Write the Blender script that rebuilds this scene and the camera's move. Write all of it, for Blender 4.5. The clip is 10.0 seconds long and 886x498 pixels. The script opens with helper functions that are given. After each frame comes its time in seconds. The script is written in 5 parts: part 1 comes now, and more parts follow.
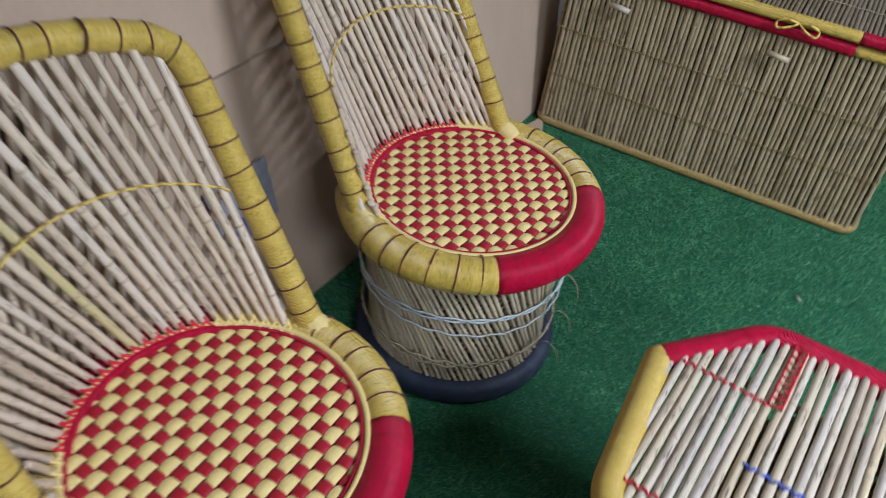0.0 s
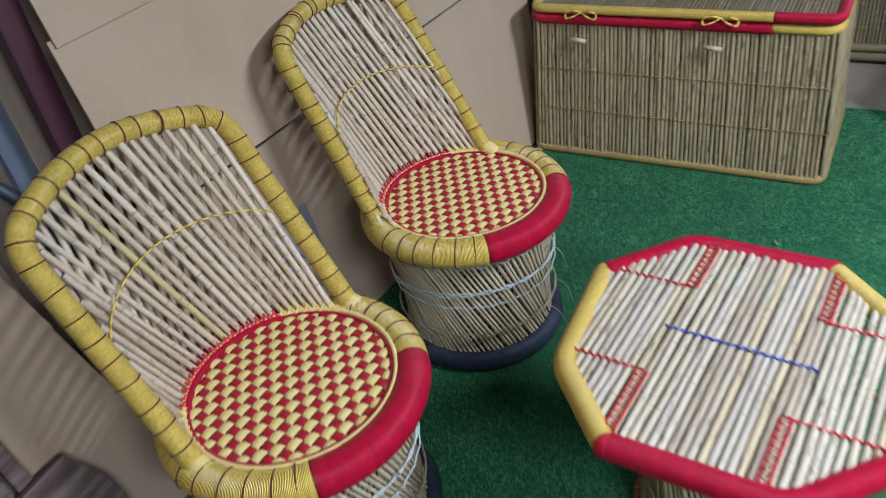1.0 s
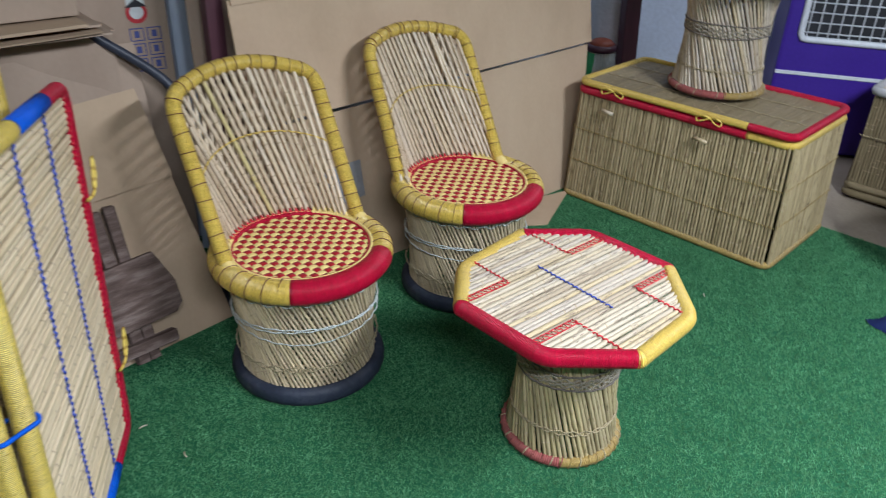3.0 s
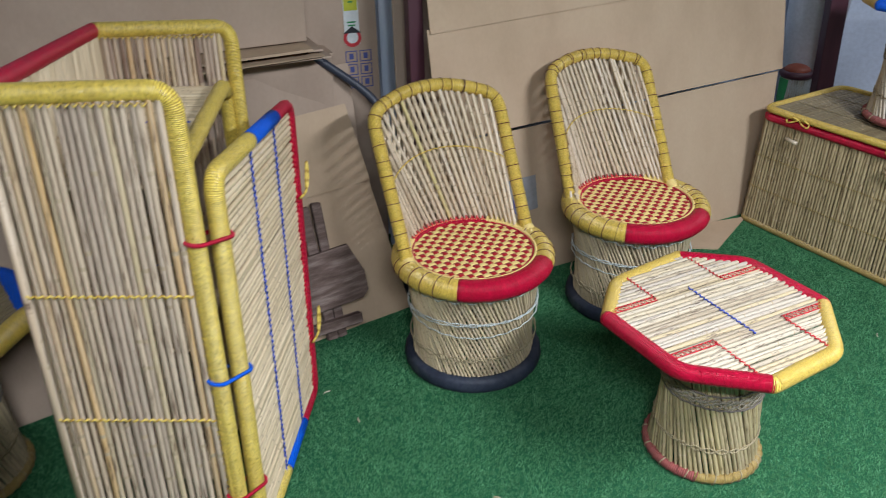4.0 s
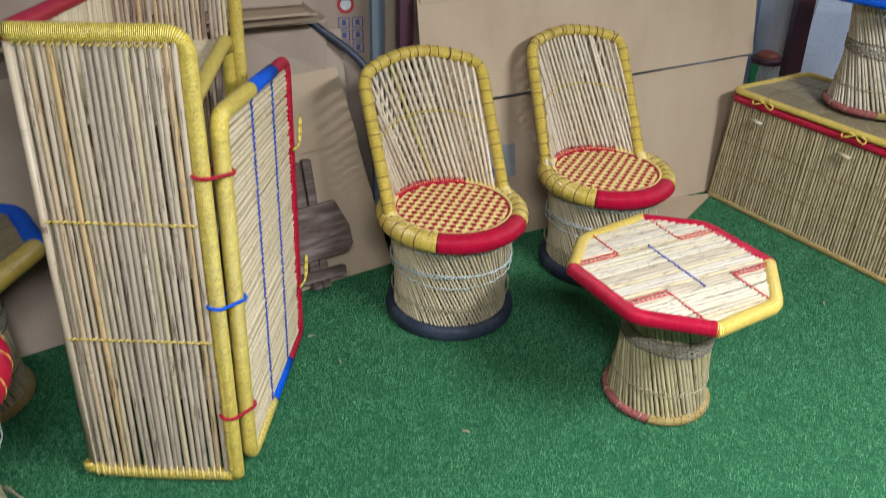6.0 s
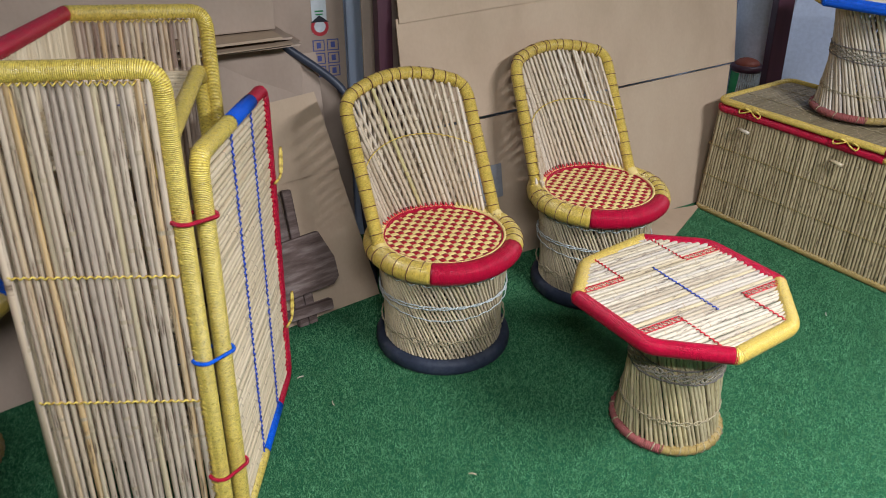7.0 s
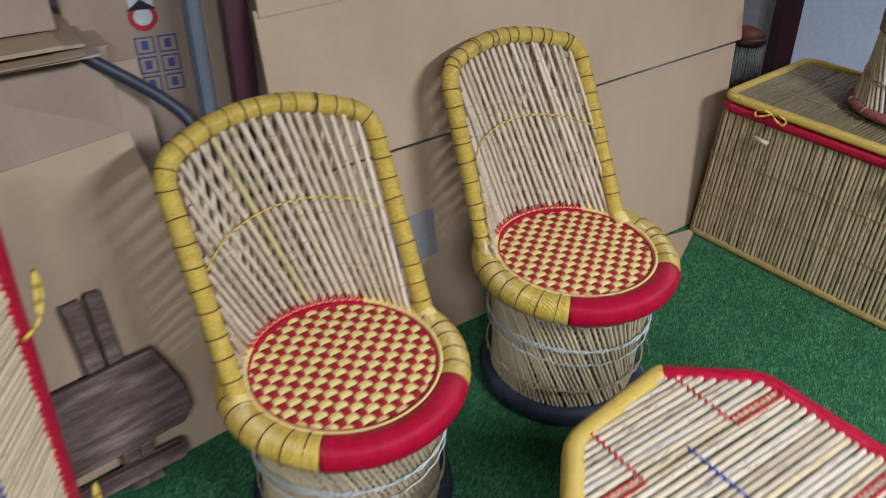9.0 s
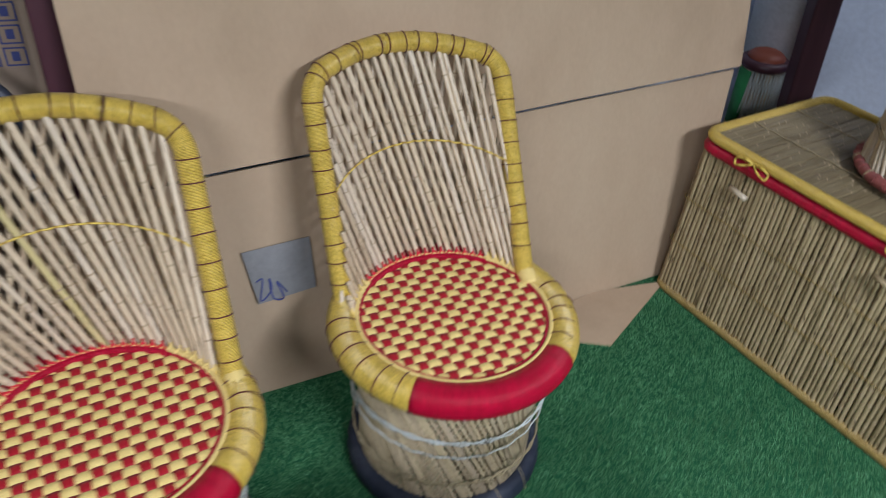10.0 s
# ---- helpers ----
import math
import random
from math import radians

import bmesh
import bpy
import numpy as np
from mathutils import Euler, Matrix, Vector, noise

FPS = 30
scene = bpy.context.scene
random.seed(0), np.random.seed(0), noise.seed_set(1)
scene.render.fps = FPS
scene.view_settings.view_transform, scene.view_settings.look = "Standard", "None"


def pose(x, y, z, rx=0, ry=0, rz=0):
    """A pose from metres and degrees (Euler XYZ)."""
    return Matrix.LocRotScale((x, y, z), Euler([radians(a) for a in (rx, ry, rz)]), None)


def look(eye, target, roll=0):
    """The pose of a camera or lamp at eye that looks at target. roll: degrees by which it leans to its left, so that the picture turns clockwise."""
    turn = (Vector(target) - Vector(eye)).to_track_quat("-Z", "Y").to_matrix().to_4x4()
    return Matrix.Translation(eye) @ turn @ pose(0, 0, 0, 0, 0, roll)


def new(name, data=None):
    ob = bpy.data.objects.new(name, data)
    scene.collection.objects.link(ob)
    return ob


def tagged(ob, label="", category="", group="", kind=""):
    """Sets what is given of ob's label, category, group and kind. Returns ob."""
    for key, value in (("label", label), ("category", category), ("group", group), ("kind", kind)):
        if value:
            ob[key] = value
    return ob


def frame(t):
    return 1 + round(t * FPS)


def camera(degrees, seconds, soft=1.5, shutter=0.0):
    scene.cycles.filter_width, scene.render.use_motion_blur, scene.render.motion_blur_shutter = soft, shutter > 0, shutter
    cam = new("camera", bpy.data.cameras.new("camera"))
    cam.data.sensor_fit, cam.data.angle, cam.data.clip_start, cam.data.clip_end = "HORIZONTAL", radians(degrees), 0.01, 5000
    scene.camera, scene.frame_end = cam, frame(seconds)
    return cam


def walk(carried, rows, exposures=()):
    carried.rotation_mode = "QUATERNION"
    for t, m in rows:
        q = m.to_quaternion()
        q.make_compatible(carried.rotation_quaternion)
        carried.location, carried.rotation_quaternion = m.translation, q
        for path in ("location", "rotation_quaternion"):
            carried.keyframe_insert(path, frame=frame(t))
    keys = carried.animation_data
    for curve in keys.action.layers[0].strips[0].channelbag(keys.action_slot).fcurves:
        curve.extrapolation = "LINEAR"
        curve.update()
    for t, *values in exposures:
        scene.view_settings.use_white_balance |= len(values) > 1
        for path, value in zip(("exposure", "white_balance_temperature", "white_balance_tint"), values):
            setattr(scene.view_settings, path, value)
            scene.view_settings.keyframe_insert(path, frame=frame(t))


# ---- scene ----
cam = camera(60.5, 10.0, 0.95, 0.6)
PATH = [
    (0, (-0.02, 0.055, 1.451), (0.012, 1.528, 0.099), 5.8),
    (0.5, (0.117, -0.19, 1.496), (-0.074, 1.386, 0.279), -7.5),
    (1, (0.178, -0.417, 1.55), (-0.009, 1.194, 0.381), -10.0),
    (1.5, (0.222, -0.715, 1.552), (0.155, 0.959, 0.46), -6.4),
    (2, (0.388, -0.927, 1.59), (0.224, 0.768, 0.54), -3.8),
    (2.2, (0.501, -0.995, 1.584), (0.227, 0.693, 0.547), -2.1),
    (3.3, (0.715, -1.273, 1.664), (0.14, 0.381, 0.698), 1.8),
    (3.5, (0.738, -1.31, 1.685), (0.038, 0.29, 0.711), 0.8),
    (3.6, (0.757, -1.32, 1.692), (-0.008, 0.25, 0.717), 0.3),
    (4, (0.846, -1.372, 1.747), (-0.08, 0.117, 0.785), -1.2),
    (4.5, (0.846, -1.506, 1.729), (-0.061, -0.018, 0.748), 0.8),
    (5, (0.913, -1.544, 1.722), (0.048, -0.095, 0.649), 2.2),
    (5.5, (0.96, -1.562, 1.725), (0.111, -0.114, 0.637), 2.5),
    (6, (0.956, -1.55, 1.753), (0.085, -0.054, 0.751), 1.7),
    (6.2, (0.948, -1.531, 1.763), (0.074, -0.021, 0.786), 1.5),
    (7.5, (0.729, -1.298, 1.708), (-0.049, 0.263, 0.73), 0.2),
    (8, (0.651, -0.977, 1.68), (-0.109, 0.555, 0.643), 0.7),
    (8.5, (0.475, -0.685, 1.64), (-0.219, 0.836, 0.542), 1.0),
    (9, (0.391, -0.423, 1.636), (-0.245, 1.11, 0.52), 0.8),
    (9.5, (0.553, -0.125, 1.607), (-0.15, 1.35, 0.454), 0.7),
    (10, (0.656, 0.174, 1.591), (-0.117, 1.593, 0.413), 4.2),
]
walk(cam, [(t, look(eye, target, roll)) for t, eye, target, roll in PATH],
     [(0.0, -0.17, 5850, 20), (2.0, -0.07, 5950, 12), (3.5, -0.08, 6500, 17), (5.5, 0.12, 6600, 12), (7.5, -0.1, 6600, 20), (10.0, -0.14, 6450, 18)])

# ---- world and lamps ----
world = bpy.data.worlds.new("world")
scene.world = world
world.use_nodes = True
world.node_tree.nodes["Background"].inputs[0].default_value = (0.75, 0.85, 1.0, 1)
world.node_tree.nodes["Background"].inputs[1].default_value = 0.03


def area_lamp(name, m, sx, sy, watts, colour):
    data = bpy.data.lights.new(name, "AREA")
    data.shape, data.size, data.size_y, data.energy, data.color = "RECTANGLE", sx, sy, watts, colour
    ob = new(name, data)
    ob.matrix_world = m
    return ob


# Unseen tubes: first placed from shadows, second from bright turf, third added as fill
TUBES = [((2.35, -0.05, 2.66), 90, 176), ((1.5, -1.95, 2.66), 15, 118), ((1.50, 3.40, 2.66), 10, 14)]
for (tx, ty, tz), turn, watts in TUBES:
    area_lamp("tube_lamp", pose(tx, ty, tz - 0.05, 0, 0, turn), 1.15, 0.10, watts, (0.86, 0.97, 1.05))


# ---- materials ----
def material(name, rough=0.6, metal=0.0, spec=0.5):
    m = bpy.data.materials.new(name)
    m.use_nodes = True
    b = m.node_tree.nodes["Principled BSDF"]
    b.inputs["Roughness"].default_value, b.inputs["Metallic"].default_value = rough, metal
    b.inputs["Specular IOR Level"].default_value = spec
    return m, m.node_tree.nodes, m.node_tree.links, b


def ramp(nodes, links, fac, stops):
    r = nodes.new("ShaderNodeValToRGB")
    while len(r.color_ramp.elements) < len(stops):
        r.color_ramp.elements.new(0.5)
    for e, (p, c) in zip(r.color_ramp.elements, stops):
        e.position, e.color = p, (*c, 1)
    links.new(fac, r.inputs[0])
    return r.outputs[0]


def noise_tex(nodes, links, vec, scale, detail=4, rough=0.55):
    n = nodes.new("ShaderNodeTexNoise")
    n.inputs["Scale"].default_value, n.inputs["Detail"].default_value = scale, detail
    n.inputs["Roughness"].default_value = rough
    if vec is not None:
        links.new(vec, n.inputs["Vector"])
    return n.outputs["Fac"]


def mix(nodes, links, fac, a, b, how="MIX"):
    n = nodes.new("ShaderNodeMix")
    n.data_type, n.blend_type = "RGBA", how
    for sock, v in ((n.inputs[0], fac), (n.inputs[6], a), (n.inputs[7], b)):
        if isinstance(v, (int, float)):
            sock.default_value = v
        elif isinstance(v, tuple):
            sock.default_value = (*v, 1)
        else:
            links.new(v, sock)
    return n.outputs[2]


def scaled(nodes, links, vec, scale):
    n = nodes.new("ShaderNodeMapping")
    n.inputs["Scale"].default_value = scale
    links.new(vec, n.inputs["Vector"])
    return n.outputs["Vector"]


def bump(nodes, links, b, height, strength, dist=0.001):
    n = nodes.new("ShaderNodeBump")
    n.inputs["Strength"].default_value, n.inputs["Distance"].default_value = strength, dist
    links.new(height, n.inputs["Height"])
    links.new(n.outputs["Normal"], b.inputs["Normal"])


def cane(name, stops, spots=(0.16, 0.10, 0.06), amount=0.5, pale=(0.62, 0.50, 0.34)):
    """Dried cane: each stick its own tint, long streaks, brown spots."""
    m, nodes, links, b = material(name, 0.40, 0, 0.45)
    info, co = nodes.new("ShaderNodeObjectInfo"), nodes.new("ShaderNodeTexCoord")
    shift = nodes.new("ShaderNodeVectorMath")
    shift.operation = "ADD"
    far = nodes.new("ShaderNodeMath")
    far.operation = "MULTIPLY"
    far.inputs[1].default_value = 91.7
    links.new(info.outputs["Random"], far.inputs[0])
    links.new(co.outputs["Object"], shift.inputs[0])
    links.new(far.outputs[0], shift.inputs[1])
    tint = ramp(nodes, links, info.outputs["Random"], stops)
    streak = noise_tex(nodes, links, scaled(nodes, links, shift.outputs[0], (1.6, 1.6, 3.0)), 1.5, 3)
    a = mix(nodes, links, ramp(nodes, links, streak, [(0.35, (0, 0, 0)), (0.65, (1, 1, 1))]), tint, pale, "MIX")
    a2 = mix(nodes, links, 0.55, tint, a)
    blot = noise_tex(nodes, links, scaled(nodes, links, shift.outputs[0], (0.7, 0.7, 7.0)), 1.6, 5, 0.7)
    dark = ramp(nodes, links, blot, [(0.55, (0, 0, 0)), (0.66, (amount, amount, amount))])
    links.new(mix(nodes, links, dark, a2, spots), b.inputs["Base Color"])
    fine = noise_tex(nodes, links, scaled(nodes, links, shift.outputs[0], (9, 9, 6)), 3, 3)
    bump(nodes, links, b, fine, 0.25, 0.0006)
    return m


STRAW = cane("straw_cane", [(0, (0.50, 0.39, 0.23)), (0.3, (0.58, 0.46, 0.30)), (0.5, (0.38, 0.29, 0.19)), (0.75, (0.62, 0.50, 0.30)), (1, (0.46, 0.37, 0.27))], amount=0.7)
PALE = cane("pale_cane", [(0, (0.46, 0.38, 0.27)), (0.2, (0.55, 0.48, 0.37)), (0.4, (0.33, 0.26, 0.19)), (0.6, (0.50, 0.39, 0.22)), (0.8, (0.53, 0.47, 0.39)), (1, (0.38, 0.32, 0.27))], (0.13, 0.09, 0.07), 0.95, pale=(0.56, 0.46, 0.33))
PINKISH = cane("pinkish_cane", [(0, (0.58, 0.45, 0.31)), (0.2, (0.68, 0.56, 0.42)), (0.4, (0.44, 0.33, 0.23)), (0.6, (0.62, 0.49, 0.33)), (0.8, (0.52, 0.41, 0.30)), (1, (0.66, 0.56, 0.45))], (0.15, 0.10, 0.06), amount=0.75, pale=(0.68, 0.55, 0.38))
HONEY = cane("honey_cane", [(0, (0.43, 0.32, 0.22)), (0.2, (0.54, 0.42, 0.31)), (0.38, (0.35, 0.265, 0.21)), (0.5, (0.60, 0.36, 0.13)), (0.6, (0.50, 0.40, 0.30)), (0.75, (0.55, 0.42, 0.20)), (0.82, (0.47, 0.37, 0.29)), (0.92, (0.21, 0.125, 0.09)), (1, (0.50, 0.39, 0.29))], (0.10, 0.052, 0.032), amount=0.95, pale=(0.59, 0.47, 0.35))
CREAM = cane("cream_split_cane", [(0, (0.60, 0.47, 0.30)), (0.4, (0.68, 0.55, 0.37)), (0.7, (0.56, 0.43, 0.26)), (1, (0.66, 0.52, 0.34))], amount=0.4, pale=(0.70, 0.58, 0.40))
CORN_CANE = cane("yellow_stained_cane", [(0, (0.54, 0.45, 0.18)), (1, (0.50, 0.41, 0.17))])
# spotted olive straw for a table base, darkened for the shade under its top
SHADED_STRAW = cane("shaded_straw_cane", [(0, (0.36, 0.28, 0.14)), (0.3, (0.44, 0.35, 0.20)), (0.6, (0.24, 0.18, 0.10)), (0.8, (0.46, 0.36, 0.18)), (1, (0.36, 0.29, 0.19))], (0.08, 0.05, 0.025), amount=0.95, pale=(0.46, 0.38, 0.22))
OLIVE = cane("olive_cane", [(0, (0.33, 0.25, 0.135)), (0.3, (0.42, 0.325, 0.185)), (0.6, (0.25, 0.185, 0.095)), (1, (0.385, 0.30, 0.165))], (0.050, 0.028, 0.014), amount=0.95, pale=(0.44, 0.35, 0.20))
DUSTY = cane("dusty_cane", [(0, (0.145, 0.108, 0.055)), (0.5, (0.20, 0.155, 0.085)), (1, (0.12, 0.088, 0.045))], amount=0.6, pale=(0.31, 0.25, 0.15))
NODE, nd, ln, b = material("cane_joint", 0.6)
links_colour = ramp(nd, ln, noise_tex(nd, ln, nd.new("ShaderNodeTexCoord").outputs["Object"], 4), [(0.3, (0.32, 0.235, 0.15)), (0.7, (0.52, 0.41, 0.28))])
ln.new(links_colour, b.inputs["Base Color"])


def cord(name, colour, dark, pitch=0.0028, sheen=0.05, rough=0.34, strength=1.0, mess=0.6, spec=0.5):
    """Glossy thread wound tightly round a tube: ridges across the tube's length (u in metres)."""
    m, nodes, links, b = material(name, rough, 0, spec)
    uv = nodes.new("ShaderNodeUVMap")
    uv.uv_map = "wind"
    wave = nodes.new("ShaderNodeTexWave")
    wave.wave_type, wave.bands_direction, wave.wave_profile = "BANDS", "X", "SIN"
    wave.inputs["Scale"].default_value = 0.314 / pitch
    wave.inputs["Distortion"].default_value = mess
    wave.inputs["Detail"].default_value = 1.0
    skew = nodes.new("ShaderNodeMapping")
    skew.inputs["Rotation"].default_value = (0, 0, 0.004)
    links.new(uv.outputs[0], skew.inputs["Vector"])
    links.new(skew.outputs[0], wave.inputs["Vector"])
    big = noise_tex(nodes, links, scaled(nodes, links, uv.outputs[0], (60, 2.0, 1)), 1.0, 4, 0.6)
    base = mix(nodes, links, ramp(nodes, links, big, [(0.25, (0, 0, 0)), (0.75, (1, 1, 1))]), dark, colour)
    groove = ramp(nodes, links, wave.outputs["Fac"], [(0.0, (0.56, 0.45, 0.32)), (0.45, (1, 1, 1))])
    thread = noise_tex(nodes, links, scaled(nodes, links, uv.outputs[0], (0.75 / pitch, 14.0, 1)), 1.0, 3, 0.7)
    uneven = ramp(nodes, links, thread, [(0.34, (0.52, 0.47, 0.42)), (0.52, (1, 1, 1)), (0.72, (1.18, 1.16, 1.12))])
    wound = mix(nodes, links, 1.0, base, groove, "MULTIPLY")
    links.new(mix(nodes, links, min(1.0, 0.35 + 0.22 * mess), wound, uneven, "MULTIPLY"), b.inputs["Base Color"])
    gloss = nodes.new("ShaderNodeMath")
    gloss.operation = "MULTIPLY_ADD"
    gloss.inputs[1].default_value, gloss.inputs[2].default_value = 0.5, rough - 0.2
    links.new(thread, gloss.inputs[0])
    links.new(gloss.outputs[0], b.inputs["Roughness"])
    b.inputs["Sheen Weight"].default_value = sheen
    b.inputs["Anisotropic"].default_value = 0.4
    bump(nodes, links, b, wave.outputs["Fac"], strength, 0.0011)
    return m


GOLD = cord("gold_thread", (0.94, 0.69, 0.13), (0.66, 0.46, 0.065), 0.0028, 0.05, 0.28, 1.0, 0.7, 0.8)
CORN = cord("corn_yellow_thread", (0.86, 0.63, 0.12), (0.72, 0.49, 0.085))
COARSE = cord("coarse_gold_thread", (0.95, 0.74, 0.13), (0.62, 0.45, 0.06), 0.0042, 0.05, 0.28, 1.0, 1.8, 0.9)
RED = cord("crimson_thread", (0.74, 0.007, 0.060), (0.46, 0.003, 0.030), 0.0022, 0.0, 0.33, 1.0, 0.5, 0.30)
BLUE = cord("royal_blue_thread", (0.001, 0.15, 0.92), (0.001, 0.10, 0.72), 0.0022, 0.0, 0.40, 0.8, 0.5, 0.14)
PINK = cord("pink_thread", (0.62, 0.05, 0.16), (0.5, 0.03, 0.12))
MAROON = cord("maroon_thread", (0.17, 0.02, 0.02), (0.10, 0.015, 0.015), 0.004)
OCHRE = cord("ochre_thread", (0.50, 0.36, 0.12), (0.38, 0.26, 0.08), 0.003)
WHITE_TWINE = cord("pale_twine", (0.66, 0.72, 0.72), (0.50, 0.58, 0.60), 0.005, 0.1, 0.6)
TAN_TWINE = cord("tan_twine", (0.50, 0.42, 0.26), (0.36, 0.30, 0.18), 0.005, 0.1, 0.6)
GREY_TWINE = cord("grey_twine", (0.23, 0.20, 0.17), (0.13, 0.11, 0.10), 0.005, 0.1, 0.7)
BRAID = cord("grey_brown_braid", (0.42, 0.38, 0.30), (0.27, 0.24, 0.19), 0.005, 0.1, 0.7)
YELLOW_TWINE = cord("yellow_twine", (0.80, 0.60, 0.13), (0.66, 0.47, 0.08), 0.03, 0.0, 0.5, 0.1)
RED_TWINE = cord("red_twine", (0.68, 0.016, 0.035), (0.58, 0.010, 0.025), 0.03, 0.0, 0.5, 0.1)
BLUE_TWINE = cord("blue_twine", (0.020, 0.075, 0.52), (0.015, 0.055, 0.42), 0.03, 0.0, 0.5, 0.1)
ROPE_RED = cord("faded_red_rope", (0.40, 0.10, 0.09), (0.26, 0.06, 0.055), 0.006, 0.1, 0.7)


def ribbon(name, colour, dark):
    """Flat plaited thread strand: fine ribs along its run."""
    m, nodes, links, b = material(name, 0.55, 0, 0.35)
    uv = nodes.new("ShaderNodeUVMap")
    uv.uv_map = "wind"
    rib = noise_tex(nodes, links, scaled(nodes, links, uv.outputs[0], (60, 1400, 1)), 1.0, 2)
    cloud = noise_tex(nodes, links, scaled(nodes, links, uv.outputs[0], (40, 40, 1)), 1.0, 3)
    c = mix(nodes, links, ramp(nodes, links, cloud, [(0.3, (0, 0, 0)), (0.7, (1, 1, 1))]), dark, colour)
    links.new(mix(nodes, links, 0.35, c, ramp(nodes, links, rib, [(0.3, (0.3, 0.3, 0.3)), (0.7, (1, 1, 1))]), "MULTIPLY"), b.inputs["Base Color"])
    b.inputs["Sheen Weight"].default_value = 0.06
    bump(nodes, links, b, rib, 0.5, 0.0006)
    return m


YELLOW_STRAND = ribbon("yellow_strand", (0.92, 0.70, 0.27), (0.80, 0.59, 0.20))
RED_STRAND = ribbon("red_strand", (0.44, 0.008, 0.020), (0.33, 0.005, 0.013))


def worn(name, colours, scale, rough=0.7, bump_strength=0.3, bump_scale=60, spec=0.4, stretch=(1, 1, 1), dist=0.002, fine_mix=0.22):
    m, nodes, links, b = material(name, rough, 0, spec)
    co = nodes.new("ShaderNodeTexCoord").outputs["Object"]
    co = scaled(nodes, links, co, stretch)
    n = noise_tex(nodes, links, co, scale, 6, 0.6)
    step = 1.0 / max(1, len(colours) - 1)
    base = ramp(nodes, links, n, [(0.28 + 0.44 * i * step, c) for i, c in enumerate(colours)])
    fine = noise_tex(nodes, links, co, bump_scale, 4)
    links.new(mix(nodes, links, fine_mix, base, ramp(nodes, links, fine, [(0.3, (0.35, 0.35, 0.35)), (0.7, (1, 1, 1))]), "MULTIPLY"), b.inputs["Base Color"])
    bump(nodes, links, b, fine, bump_strength, dist)
    return m


CARD = worn("brown_cardboard", [(0.405, 0.290, 0.192), (0.475, 0.345, 0.234), (0.51, 0.380, 0.262)], 2.2, 0.78, 0.08, 90, 0.25, (1, 1, 0.6), 0.002, 0.07)
CARD_DARK = worn("grey_cardboard", [(0.38, 0.280, 0.212), (0.45, 0.340, 0.260), (0.41, 0.305, 0.228)], 2.5, 0.78, 0.08, 90, 0.25, (1, 1, 0.6), 0.002, 0.08)
CARD_EDGE = worn("cardboard_edge", [(0.42, 0.30, 0.18), (0.58, 0.44, 0.29)], 60, 0.85, 0.6, 200, 0.2)
TYRE = worn("navy_rubber", [(0.012, 0.017, 0.032), (0.022, 0.030, 0.052), (0.050, 0.058, 0.080)], 14, 0.62, 0.6, 90)
BLACK = worn("black_plastic", [(0.015, 0.016, 0.02), (0.03, 0.032, 0.04)], 8, 0.5, 0.2, 60)
PIPE = worn("dark_blue_pipe", [(0.030, 0.036, 0.055), (0.055, 0.062, 0.085)], 9, 0.42, 0.15, 50)
POST_WOOD = worn("maroon_painted_wood", [(0.050, 0.014, 0.024), (0.080, 0.026, 0.038), (0.036, 0.011, 0.018)], 6, 0.45, 0.3, 40, 0.5, (1, 1, 0.15))
OLD_WOOD = worn("old_grey_brown_wood", [(0.070, 0.044, 0.036), (0.14, 0.095, 0.080), (0.27, 0.205, 0.18)], 7, 0.8, 0.9, 30, 0.2, (1, 6, 6), 0.004)
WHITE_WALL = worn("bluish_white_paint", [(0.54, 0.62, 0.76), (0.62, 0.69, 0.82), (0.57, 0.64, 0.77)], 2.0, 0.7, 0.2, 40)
# for the two walls out of view, dark so that little light bounces back
DARKENED_WALL = worn("darkened_wall", [(0.11, 0.11, 0.12), (0.15, 0.15, 0.15)], 1.5, 0.85, 0.2, 40)
# ceiling stays out of view; its colour is darkened to cut bounced light
CEIL = worn("darkened_ceiling", [(0.22, 0.22, 0.21), (0.27, 0.27, 0.26)], 1.5, 0.85, 0.1, 40)
CONCRETE = worn("beige_floor", [(0.30, 0.24, 0.18), (0.36, 0.30, 0.23)], 3, 0.55, 0.1, 60)
PURPLE = worn("purple_plastic", [(0.055, 0.022, 0.30), (0.070, 0.030, 0.36)], 2, 0.35, 0.05, 60)
WHITE_PLASTIC = worn("white_plastic", [(0.76, 0.80, 0.86), (0.82, 0.85, 0.90)], 5, 0.4, 0.05, 60)
GREY_LINE = worn("grey_painted_metal", [(0.40, 0.40, 0.40), (0.50, 0.49, 0.48)], 5, 0.4, 0.05, 60)
SHEET = worn("blue_grey_plastic_sheet", [(0.38, 0.47, 0.62), (0.60, 0.69, 0.82), (0.48, 0.57, 0.71)], 5, 0.28, 0.5, 12, 0.6, (1, 1, 0.2), 0.01)
CLOTH = worn("navy_cloth", [(0.006, 0.012, 0.05), (0.012, 0.02, 0.075)], 10, 0.9, 0.6, 90, 0.1)
FLEECE = worn("grey_fleece", [(0.42, 0.40, 0.37), (0.62, 0.60, 0.56)], 30, 0.95, 1.0, 90, 0.1, (1, 1, 1), 0.008)
GREEN_PAINT = worn("green_paint", [(0.02, 0.22, 0.07), (0.03, 0.28, 0.09)], 5, 0.5, 0.1, 40)
RED_WOOD = worn("red_brown_wood", [(0.20, 0.045, 0.025), (0.30, 0.07, 0.035)], 6, 0.5, 0.2, 40)
